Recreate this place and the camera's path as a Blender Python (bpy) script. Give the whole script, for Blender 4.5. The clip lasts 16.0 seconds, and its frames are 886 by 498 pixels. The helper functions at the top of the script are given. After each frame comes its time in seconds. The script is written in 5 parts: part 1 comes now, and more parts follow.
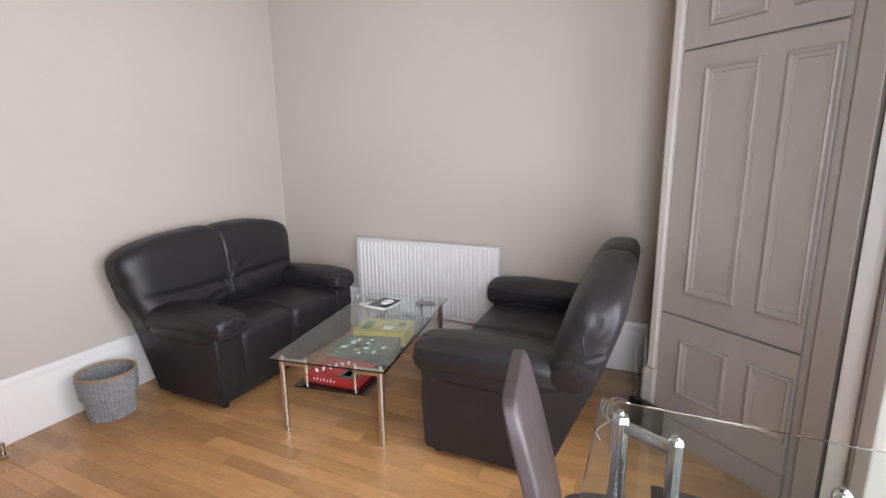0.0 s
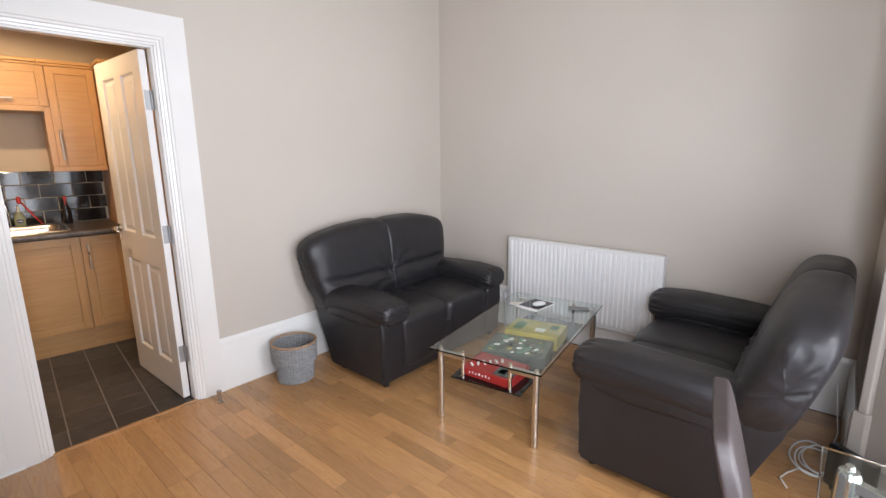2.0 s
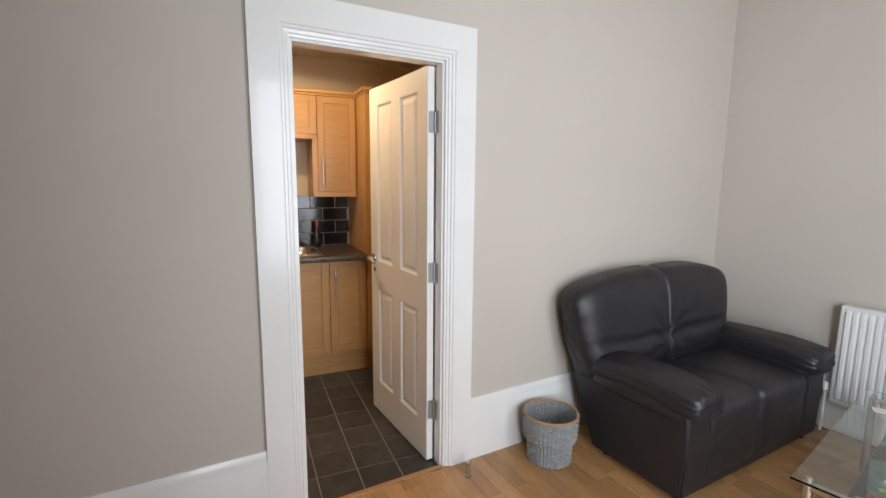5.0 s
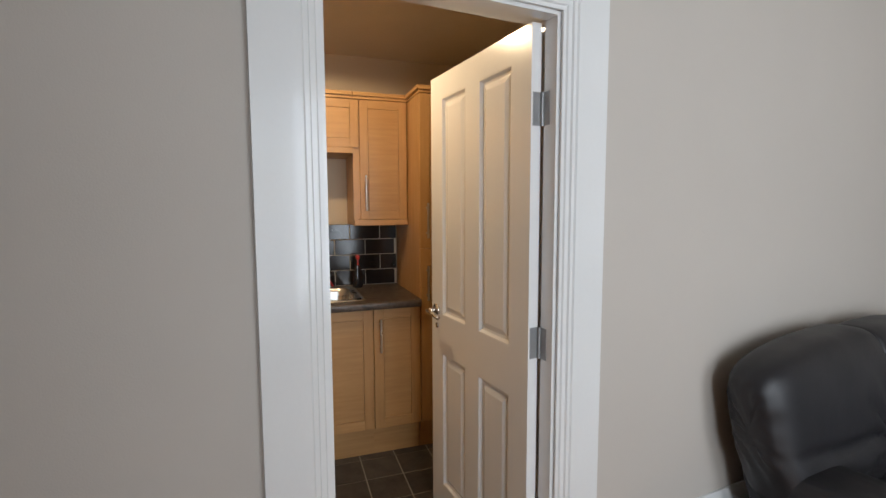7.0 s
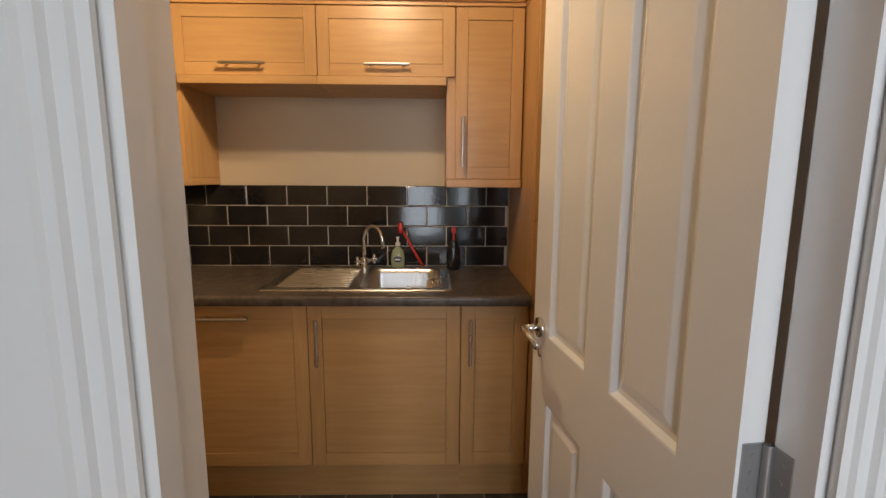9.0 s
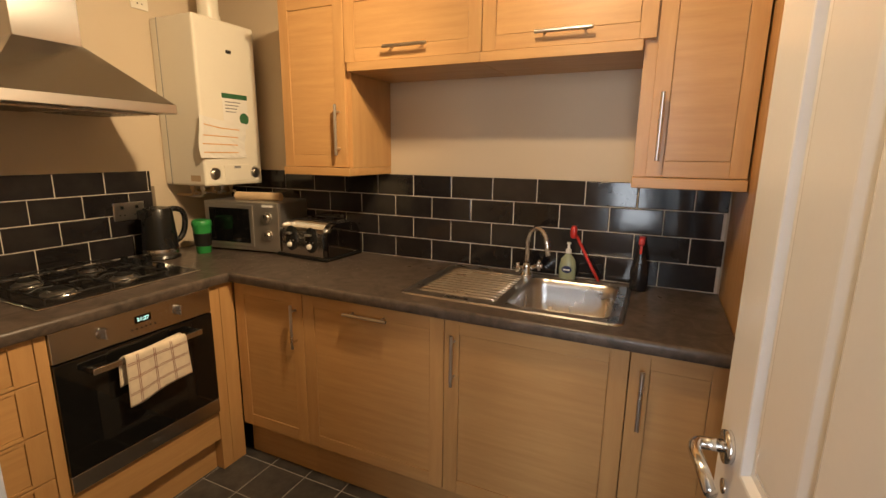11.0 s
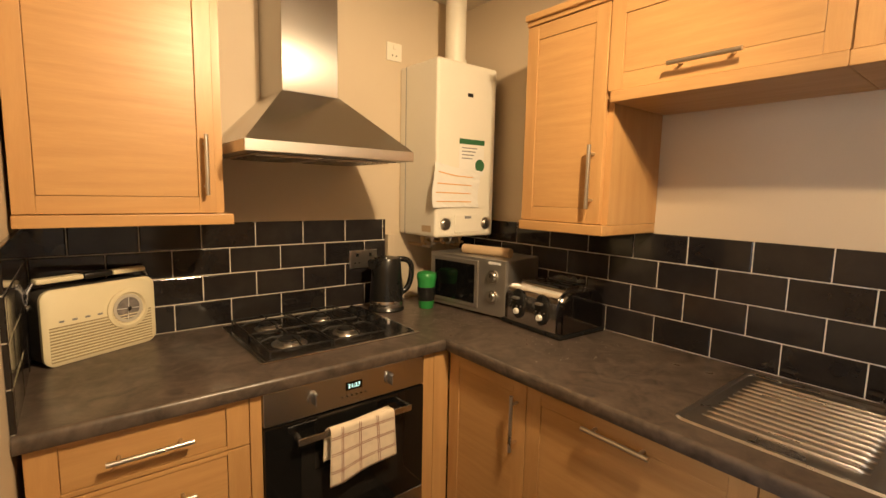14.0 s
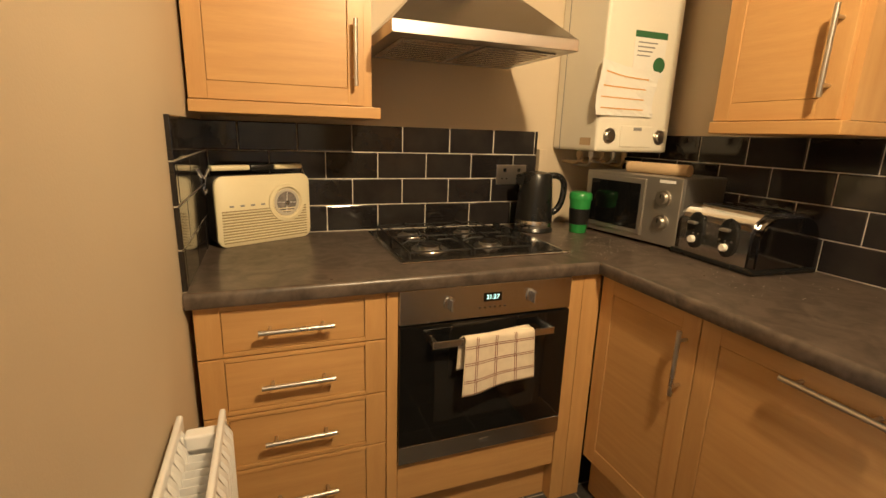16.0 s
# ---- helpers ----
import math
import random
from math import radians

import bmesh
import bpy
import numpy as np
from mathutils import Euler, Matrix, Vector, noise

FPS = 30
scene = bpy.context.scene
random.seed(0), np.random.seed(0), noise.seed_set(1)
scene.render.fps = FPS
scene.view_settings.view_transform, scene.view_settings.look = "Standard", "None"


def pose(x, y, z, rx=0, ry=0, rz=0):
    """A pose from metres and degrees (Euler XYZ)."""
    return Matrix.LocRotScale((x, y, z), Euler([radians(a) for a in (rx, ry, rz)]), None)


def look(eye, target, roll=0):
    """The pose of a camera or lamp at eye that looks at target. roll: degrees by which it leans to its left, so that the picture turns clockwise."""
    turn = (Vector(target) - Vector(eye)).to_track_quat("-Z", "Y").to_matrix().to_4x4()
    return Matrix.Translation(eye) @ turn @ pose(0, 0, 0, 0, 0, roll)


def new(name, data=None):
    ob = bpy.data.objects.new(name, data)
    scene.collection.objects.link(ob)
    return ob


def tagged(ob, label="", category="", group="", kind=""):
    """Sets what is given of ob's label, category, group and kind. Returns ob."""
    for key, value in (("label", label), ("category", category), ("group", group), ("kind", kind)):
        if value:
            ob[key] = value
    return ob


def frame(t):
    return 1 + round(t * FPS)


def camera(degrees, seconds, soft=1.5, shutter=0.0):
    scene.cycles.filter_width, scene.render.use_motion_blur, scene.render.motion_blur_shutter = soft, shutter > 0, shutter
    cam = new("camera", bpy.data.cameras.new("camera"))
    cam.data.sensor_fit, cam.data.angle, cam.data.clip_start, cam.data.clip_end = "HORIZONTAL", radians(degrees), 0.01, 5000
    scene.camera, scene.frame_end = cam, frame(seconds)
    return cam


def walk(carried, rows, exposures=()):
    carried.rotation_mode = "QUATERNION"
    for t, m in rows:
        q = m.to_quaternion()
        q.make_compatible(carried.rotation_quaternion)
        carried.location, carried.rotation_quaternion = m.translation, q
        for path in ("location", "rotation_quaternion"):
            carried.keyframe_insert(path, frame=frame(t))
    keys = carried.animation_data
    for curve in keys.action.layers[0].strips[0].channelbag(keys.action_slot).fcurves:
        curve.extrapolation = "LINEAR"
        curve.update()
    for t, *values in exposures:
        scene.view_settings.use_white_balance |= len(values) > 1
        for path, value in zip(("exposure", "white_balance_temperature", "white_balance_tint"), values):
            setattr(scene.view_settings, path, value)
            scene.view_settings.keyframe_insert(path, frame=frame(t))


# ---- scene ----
cam = camera(87.1, 16.0)
PATH = [
    (0, (3.0, -0.555, 1.424), (2.007, 1.134, 1.022), -0.7),
    (0.5, (2.972, -0.567, 1.453), (1.854, 1.037, 1.03), -0.9),
    (1, (2.947, -0.582, 1.46), (1.718, 0.934, 1.028), -0.8),
    (1.5, (2.924, -0.609, 1.459), (1.6, 0.828, 1.032), -0.7),
    (2, (2.884, -0.653, 1.454), (1.454, 0.683, 1.041), -0.5),
    (2.5, (2.824, -0.69, 1.449), (1.291, 0.529, 1.046), -0.3),
    (3, (2.708, -0.74, 1.456), (1.077, 0.345, 1.055), -0.1),
    (3.5, (2.557, -0.803, 1.446), (0.858, 0.177, 1.054), 0.1),
    (4, (2.382, -0.859, 1.455), (0.634, 0.033, 1.071), 0.4),
    (4.5, (2.229, -0.876, 1.452), (0.440, -0.056, 1.095), 0.4),
    (5, (2.034, -0.868, 1.456), (0.217, -0.085, 1.166), 0.5),
    (5.2, (1.951, -0.860, 1.462), (0.123, -0.089, 1.207), 0.5),
    (7.3, (1.088, -0.706, 1.418), (-0.812, -0.105, 1.244), -0.2),
    (7.5, (1.01, -0.66, 1.404), (-0.903, -0.104, 1.222), -0.2),
    (8, (0.824, -0.557, 1.385), (-1.126, -0.169, 1.165), -0.2),
    (8.2, (0.746, -0.525, 1.374), (-1.214, -0.203, 1.139), -0.1),
    (10.3, (0.123, -0.29, 1.382), (-1.76, -0.829, 0.975), 0.5),
    (10.5, (0.1, -0.278, 1.4), (-1.749, -0.918, 0.989), 0.5),
    (11, (0.066, -0.274, 1.435), (-1.711, -1.095, 1.027), 0.7),
    (11.5, (0.033, -0.306, 1.452), (-1.701, -1.226, 1.065), 0.7),
    (12, (-0.027, -0.382, 1.46), (-1.712, -1.396, 1.094), 0.9),
    (12.5, (-0.072, -0.453, 1.466), (-1.704, -1.557, 1.124), 1.0),
    (13, (-0.128, -0.514, 1.468), (-1.674, -1.746, 1.162), 1.1),
    (13.5, (-0.198, -0.57, 1.466), (-1.622, -1.947, 1.192), 1.2),
    (14, (-0.249, -0.625, 1.457), (-1.487, -2.178, 1.219), 1.2),
    (14.5, (-0.278, -0.664, 1.422), (-1.327, -2.351, 1.19), 1.3),
    (15, (-0.297, -0.698, 1.366), (-1.191, -2.468, 1.11), 1.5),
    (15.5, (-0.303, -0.729, 1.322), (-1.094, -2.535, 0.984), 1.7),
    (16, (-0.321, -0.749, 1.298), (-1.009, -2.565, 0.822), 1.8),
]
EXPOSURES = [(0.0, 0.12, 6350, 15), (1.5, 0.17, 6300, 14), (3.5, 0.11, 6250, 12), (5.2, 0.0, 6200, 9), (7.3, -0.42, 6050, 8), (8.2, -0.50, 6050, 8),
             (10.3, -0.06, 6250, 10), (11.0, 0.02, 6350, 10), (12.0, 0.14, 6400, 11), (13.5, 0.25, 6500, 11), (14.7, 0.30, 6500, 9), (16.0, 0.36, 6400, 6)]
walk(cam, [(t, look(eye, target, roll)) for t, eye, target, roll in PATH], EXPOSURES)

# ---- world and light ----
world = bpy.data.worlds.new("sky")
scene.world = world
world.use_nodes = True
wn = world.node_tree
sky = wn.nodes.new("ShaderNodeTexSky")
sky.sky_type, sky.sun_disc = "NISHITA", False
sky.sun_elevation, sky.sun_rotation = radians(38), radians(110)
sky.air_density, sky.dust_density = 1.0, 3.0
wn.links.new(sky.outputs[0], wn.nodes["Background"].inputs[0])
wn.nodes["Background"].inputs[1].default_value = 0.12

TURN = 6.0                      # the living room stands at a slight angle to the kitchen
LR = pose(0, 0, 0, 0, 0, TURN)


def area(name, m, sx, sy, power, colour, spread=180):
    data = bpy.data.lights.new(name, "AREA")
    data.spread = radians(spread)
    data.shape, data.size, data.size_y, data.energy, data.color = "RECTANGLE", sx, sy, power, colour
    ob = new(name, data)
    ob.matrix_world = m
    return ob


sun_data = bpy.data.lights.new("sun", "SUN")
sun_data.energy, sun_data.angle, sun_data.color = 0.6, radians(12), (1.0, 0.96, 0.9)
sun_lamp = new("sun", sun_data)
sun_lamp.matrix_world = look((8, -3, 6), (3, -0.5, 0.5))
# daylight of the bay window
area("window_daylight", LR @ pose(3.58, 0.28, 1.45, 90, 0, 90), 1.15, 2.1, 30, (0.90, 0.95, 1.0), 130)
area("side_window_daylight", LR @ pose(3.245, -0.945, 1.45, 90, 0, 39.6), 0.62, 2.1, 35, (0.90, 0.95, 1.0), 125)
# kitchen ceiling lamp
def spot(name, eye, target, power, size, blend):
    data = bpy.data.lights.new(name, "SPOT")
    data.energy, data.color, data.shadow_soft_size = power, (1.0, 0.715, 0.405), 0.028
    data.spot_size, data.spot_blend = radians(size), blend
    ob = new(name, data)
    ob.matrix_world = look(eye, target)


spot("kitchen_spot_hob", (-0.97, -0.74, 2.325), (-0.98, -2.50, 1.38), 120, 122, 1.0)
spot("kitchen_spot_room", (-0.86, -0.66, 2.325), (-0.95, -0.80, 0.0), 41, 178, 0.15)



# ---- materials ----
def material(name, colour, rough=0.5, metal=0.0, second=None, scale=6.0, fine=120.0, bump=0.02, coat=0.0, spread=0.12,
             stretch=(1, 1, 1), each=0.0, rough_vary=0.08, island=False):
    """A surface of two colours mixed by broad and fine noise, with relief, and a shade of its own for each piece."""
    m = bpy.data.materials.new(name)
    m.use_nodes = True
    nt = m.node_tree
    b = nt.nodes["Principled BSDF"]
    tc, mp = nt.nodes.new("ShaderNodeTexCoord"), nt.nodes.new("ShaderNodeMapping")
    mp.inputs["Scale"].default_value = stretch
    nt.links.new(tc.outputs["Object"], mp.inputs["Vector"])
    info = nt.nodes.new("ShaderNodeObjectInfo")
    shift = nt.nodes.new("ShaderNodeVectorMath")
    shift.operation = "MULTIPLY_ADD"
    nt.links.new(info.outputs["Random"], shift.inputs[0])
    shift.inputs[1].default_value = (7.3, 5.1, 9.7)
    nt.links.new(mp.outputs[0], shift.inputs[2])
    n1, n2 = nt.nodes.new("ShaderNodeTexNoise"), nt.nodes.new("ShaderNodeTexNoise")
    n1.inputs["Scale"].default_value, n1.inputs["Detail"].default_value = scale, 5
    n2.inputs["Scale"].default_value, n2.inputs["Detail"].default_value = fine, 3
    for n in (n1, n2):
        nt.links.new(shift.outputs[0], n.inputs["Vector"])
    add = nt.nodes.new("ShaderNodeMath")
    add.operation = "MULTIPLY_ADD"
    nt.links.new(n2.outputs[0], add.inputs[0])
    add.inputs[1].default_value = 0.35
    nt.links.new(n1.outputs[0], add.inputs[2])
    ramp = nt.nodes.new("ShaderNodeMapRange")
    ramp.inputs[1].default_value, ramp.inputs[2].default_value = 0.45, 0.9
    nt.links.new(add.outputs[0], ramp.inputs[0])
    mix = nt.nodes.new("ShaderNodeMix")
    mix.data_type = "RGBA"
    second = second or tuple(c * (1 - spread) for c in colour)
    mix.inputs[6].default_value, mix.inputs[7].default_value = (*colour, 1), (*second, 1)
    nt.links.new(ramp.outputs[0], mix.inputs[0])
    out = mix.outputs[2]
    if each:
        hsv = nt.nodes.new("ShaderNodeHueSaturation")
        mr = nt.nodes.new("ShaderNodeMapRange")
        mr.inputs[3].default_value, mr.inputs[4].default_value = 1 - each, 1 + each
        if island:
            geo = nt.nodes.new("ShaderNodeNewGeometry")
            nt.links.new(geo.outputs["Random Per Island"], mr.inputs[0])
        else:
            nt.links.new(info.outputs["Random"], mr.inputs[0])
        nt.links.new(mr.outputs[0], hsv.inputs["Value"])
        nt.links.new(out, hsv.inputs["Color"])
        out = hsv.outputs[0]
    nt.links.new(out, b.inputs["Base Color"])
    rr = nt.nodes.new("ShaderNodeMapRange")
    rr.inputs[3].default_value, rr.inputs[4].default_value = max(0.02, rough - rough_vary), min(1, rough + rough_vary)
    nt.links.new(n1.outputs[0], rr.inputs[0])
    nt.links.new(rr.outputs[0], b.inputs["Roughness"])
    b.inputs["Metallic"].default_value = metal
    b.inputs["Coat Weight"].default_value = coat
    if bump:
        bp = nt.nodes.new("ShaderNodeBump")
        bp.inputs["Strength"].default_value, bp.inputs["Distance"].default_value = 0.5, bump
        nt.links.new(add.outputs[0], bp.inputs["Height"])
        nt.links.new(bp.outputs[0], b.inputs["Normal"])
    return m


def glass(name, tint, rough=0.0):
    m = bpy.data.materials.new(name)
    m.use_nodes = True
    nt = m.node_tree
    b = nt.nodes["Principled BSDF"]
    b.inputs["Base Color"].default_value = (*tint, 1)
    b.inputs["Transmission Weight"].default_value = 1.0
    b.inputs["Roughness"].default_value = rough
    b.inputs["IOR"].default_value = 1.45
    return m


def glow(name, colour, strength):
    m = bpy.data.materials.new(name)
    m.use_nodes = True
    b = m.node_tree.nodes["Principled BSDF"]
    b.inputs["Base Color"].default_value = (*colour, 1)
    b.inputs["Emission Color"].default_value = (*colour, 1)
    b.inputs["Emission Strength"].default_value = strength
    return m


WALL = material("beige_wall_paint", (0.60, 0.545, 0.488), 0.75, second=(0.572, 0.518, 0.462), scale=1.6, fine=260, bump=0.0016)
KWALL = material("kitchen_wall_paint", (0.59, 0.490, 0.355), 0.6, second=(0.56, 0.462, 0.332), scale=2, fine=220, bump=0.0016)
CEIL = material("ceiling_paint", (0.70, 0.64, 0.55), 0.5, scale=2, bump=0.001)
GLOSS = material("white_gloss_paint", (0.875, 0.865, 0.85), 0.22, second=(0.845, 0.835, 0.82), scale=4, fine=90, bump=0.0006, coat=0.3, rough_vary=0.02)
SHUT = material("taupe_joinery_paint", (0.385, 0.340, 0.303), 0.40, second=(0.355, 0.313, 0.278), scale=5, fine=90, bump=0.0014)
PALE = material("pale_joinery_paint", (0.60, 0.555, 0.51), 0.38, second=(0.56, 0.515, 0.47), scale=5, fine=90, bump=0.001)
RADW = material("white_radiator_enamel", (0.82, 0.82, 0.82), 0.3, scale=3, spread=0.04, bump=0.0006)
OAKF = material("oak_strip", (0.54, 0.302, 0.130), 0.29, second=(0.40, 0.207, 0.082), scale=5, fine=40, stretch=(1, 9, 9), bump=0.0012, each=0.21, coat=0.15)
OAKJ = material("oak_strips_rest", (0.54, 0.302, 0.130), 0.29, second=(0.40, 0.207, 0.082), scale=5, fine=40, stretch=(1, 9, 9), bump=0.0012, each=0.21, coat=0.15, island=True)
GAP = material("floor_joint", (0.10, 0.055, 0.025), 0.8, bump=0)
UNIT = material("light_oak_foil", (0.55, 0.322, 0.129), 0.36, second=(0.472, 0.262, 0.100), scale=4.0, fine=34, stretch=(1, 9, 14), bump=0.0006, each=0.05)
UNITV = material("light_oak_foil_upright", (0.54, 0.315, 0.126), 0.36, second=(0.467, 0.258, 0.098), scale=4.0, fine=34, stretch=(9, 9, 1), bump=0.0006, each=0.05)
# darker copy of the foil: the door grooves' shade is put into its colour
GROOVE_SHADE = material("oak_foil_groove_shade", (0.40, 0.23, 0.092), 0.6, bump=0)
LAM = material("slate_laminate", (0.132, 0.101, 0.081), 0.31, second=(0.046, 0.036, 0.030), scale=11, fine=70, bump=0.0006)
LAM.node_tree.nodes["Noise Texture"].inputs["Distortion"].default_value = 1.6
LAM.node_tree.nodes["Noise Texture"].inputs["Detail"].default_value = 9
TILE = material("black_glazed_tile", (0.014, 0.012, 0.013), 0.09, second=(0.024, 0.021, 0.020), scale=7, fine=30, bump=0.0010, each=0.25, rough_vary=0.04)
GROUT = material("cream_grout", (0.72, 0.66, 0.56), 0.85, fine=300, scale=20, bump=0.002)
FTILE = material("slate_floor_tile", (0.030, 0.028, 0.028), 0.40, second=(0.075, 0.069, 0.064), scale=13, fine=60, bump=0.003, each=0.25)
FGROUT = material("dark_floor_grout", (0.30, 0.28, 0.26), 0.9, bump=0.001)
LEATHER = material("dark_brown_leather", (0.0214, 0.0198, 0.0226), 0.45, second=(0.0158, 0.0146, 0.0166), scale=9, fine=210, bump=0.0028)
CHROME = material("chrome", (0.76, 0.76, 0.76), 0.15, 1.0, spread=0.05, bump=0)
DARKCHROME = material("dark_chrome", (0.20, 0.19, 0.185), 0.10, 1.0, spread=0.1, bump=0)
STEEL = material("brushed_steel", (0.58, 0.565, 0.545), 0.20, 1.0, scale=2, fine=40, stretch=(1, 12, 12), spread=0.03, bump=0, rough_vary=0.012)
STEEL.node_tree.nodes["Principled BSDF"].inputs["Anisotropic"].default_value = 0.94
STEEL.node_tree.nodes["Principled BSDF"].inputs["Anisotropic Rotation"].default_value = 0.0
SINKS = material("sink_steel", (0.60, 0.58, 0.56), 0.29, 1.0, scale=6, fine=120, spread=0.12, bump=0.0005)
SILVER = material("silver_appliance_finish", (0.50, 0.48, 0.45), 0.32, 0.85, spread=0.05, scale=4, bump=0)
NICKEL = material("satin_nickel", (0.66, 0.63, 0.59), 0.30, 1.0, spread=0.06, bump=0)
BLACKP = material("black_plastic", (0.012, 0.012, 0.012), 0.28, spread=0.2, bump=0.0004)
BLACKG = material("black_oven_glass", (0.006, 0.006, 0.006), 0.06, spread=0.2, bump=0, rough_vary=0.02)
IRON = material("black_iron_support", (0.010, 0.010, 0.010), 0.5, bump=0.001)
CREAM = material("cream_plastic", (0.76, 0.68, 0.46), 0.38, spread=0.05, bump=0.0006)
BOILER = material("boiler_enamel", (0.79, 0.745, 0.63), 0.35, spread=0.05, scale=4, bump=0.0006)
WICKER = material("grey_wicker", (0.34, 0.345, 0.35), 0.7, second=(0.22, 0.225, 0.23), scale=30, fine=160, bump=0.003)
RIMW = material("tan_woven_rim", (0.42, 0.27, 0.17), 0.7, scale=40, fine=150, bump=0.003)
PAPER = material("paper", (0.80, 0.78, 0.72), 0.8, spread=0.06, scale=12, bump=0.0015)
ORANGE = material("orange_print", (0.75, 0.38, 0.10), 0.7, bump=0)
GREENP = material("green_print", (0.035, 0.14, 0.055), 0.6, bump=0)
GREYP = material("grey_print", (0.25, 0.25, 0.25), 0.7, bump=0)
GREEN = material("green_plastic", (0.03, 0.27, 0.06), 0.35, bump=0.0004)
RED = material("red_plastic", (0.55, 0.03, 0.02), 0.35, bump=0.0004)
REDBOX = material("red_card", (0.32, 0.022, 0.020), 0.35, scale=14, bump=0.0004)
DARKBOX = material("blue_grey_card", (0.030, 0.040, 0.045), 0.3, second=(0.10, 0.125, 0.11), scale=30, fine=60, bump=0.0004)
YELBOX = material("yellow_card", (0.52, 0.38, 0.06), 0.4, second=(0.30, 0.26, 0.07), scale=20, bump=0.0004)
WHITEP = material("white_print", (0.82, 0.82, 0.80), 0.5, bump=0)
CLOTH = material("cream_cotton", (0.70, 0.60, 0.46), 0.95, fine=500, scale=40, bump=0.004)
STRIPE = material("brown_red_stripe", (0.26, 0.10, 0.08), 0.95, fine=500, bump=0.002)
CARDT = material("cardboard_tube", (0.55, 0.40, 0.24), 0.8, fine=200, bump=0.001)
CHAIRM = material("dark_brown_leatherette", (0.050, 0.037, 0.037), 0.42, second=(0.038, 0.028, 0.028), scale=14, fine=240, bump=0.0016)
GLASS = glass("table_glass", (0.90, 0.97, 0.94))
PANE = glass("window_glass", (0.97, 1.0, 0.99))
WHITEC = material("white_cable", (0.75, 0.74, 0.72), 0.5, bump=0)
GARDEN = material("pale_render", (0.72, 0.74, 0.70), 0.9, scale=1.2, bump=0.004)
DISPLAY = glow("clock_display", (0.55, 1.0, 0.92), 1.2)
ZINC = material("zinc_plate", (0.42, 0.42, 0.42), 0.42, 0.7, scale=12, bump=0.0004)
BULB = glow("lamp_glass", (1.0, 0.72, 0.38), 18.0)


# ---- building helpers ----
def part(name, bm, mat, parent, label="", smooth=False):
    """Links a bmesh as one mesh object under a thing or a part."""
    me = bpy.data.meshes.new(name)
    bmesh.ops.recalc_face_normals(bm, faces=bm.faces)
    bm.to_mesh(me)
    bm.free()
    me.materials.append(mat)
    if smooth:
        me.polygons.foreach_set("use_smooth", [True] * len(me.polygons))
        if smooth is not True:
            me.set_sharp_from_angle(angle=radians(smooth))
    ob = new(name, me)
    if parent is not None:
        ob.parent = parent
    if label:
        ob["label"] = label
    return ob


def thing(name, m, label, category, group="", kind=""):
    ob = new(name)
    ob.empty_display_size = 0.05
    ob.matrix_world = m
    return tagged(ob, label, category, group, kind)


def box(bm, x0, x1, y0, y1, z0, z1, bevel=0.0, seg=2, m=None):
    r = bmesh.ops.create_cube(bm, size=1.0)
    vs = r["verts"]
    for v in vs:
        v.co = Vector(((x0 + x1) / 2 + v.co.x * abs(x1 - x0), (y0 + y1) / 2 + v.co.y * abs(y1 - y0), (z0 + z1) / 2 + v.co.z * abs(z1 - z0)))
    if m is not None:
        bmesh.ops.transform(bm, matrix=m, verts=vs)
    if bevel:
        es = list({e for v in vs for e in v.link_edges})
        bmesh.ops.bevel(bm, geom=es, offset=bevel, segments=seg, profile=0.5, affect="EDGES")
    return bm


def B(x0, x1, y0, y1, z0, z1, bevel=0.0, seg=2, m=None):
    return box(bmesh.new(), x0, x1, y0, y1, z0, z1, bevel, seg, m)


def prism(bm, plan, z0, z1, bevel=0.0):
    lo, hi = [bm.verts.new((x, y, z0)) for x, y in plan], [bm.verts.new((x, y, z1)) for x, y in plan]
    n = len(plan)
    fs = [bm.faces.new(lo[::-1]), bm.faces.new(hi)]
    for i in range(n):
        fs.append(bm.faces.new((lo[i], lo[(i + 1) % n], hi[(i + 1) % n], hi[i])))
    if bevel:
        bmesh.ops.bevel(bm, geom=list({e for f in fs for e in f.edges}), offset=bevel, segments=2, affect="EDGES")
    return bm


def rod(bm, a, b, r, r2=None, n=14):
    a, b = Vector(a), Vector(b)
    d = b - a
    m = Matrix.Translation((a + b) / 2) @ d.to_track_quat("Z", "Y").to_matrix().to_4x4()
    bmesh.ops.create_cone(bm, cap_ends=True, segments=n, radius1=r, radius2=r if r2 is None else r2, depth=d.length, matrix=m)
    return bm


def tube(bm, pts, r, n=10, closed=False):
    """A round bar along a line of points."""
    pts = [Vector(p) for p in pts]
    rings = []
    for i, p in enumerate(pts):
        a, b = pts[max(i - 1, 0)], pts[min(i + 1, len(pts) - 1)]
        if closed:
            a, b = pts[i - 1], pts[(i + 1) % len(pts)]
        q = (b - a).to_track_quat("Z", "Y")
        rings.append([bm.verts.new(p + q @ Vector((r * math.cos(k * math.tau / n), r * math.sin(k * math.tau / n), 0))) for k in range(n)])
    for i in range(len(rings) - (0 if closed else 1)):
        u, w = rings[i], rings[(i + 1) % len(rings)]
        for k in range(n):
            bm.faces.new((u[k], u[(k + 1) % n], w[(k + 1) % n], w[k]))
    if not closed:
        bm.faces.new(rings[0][::-1])
        bm.faces.new(rings[-1])
    return bm


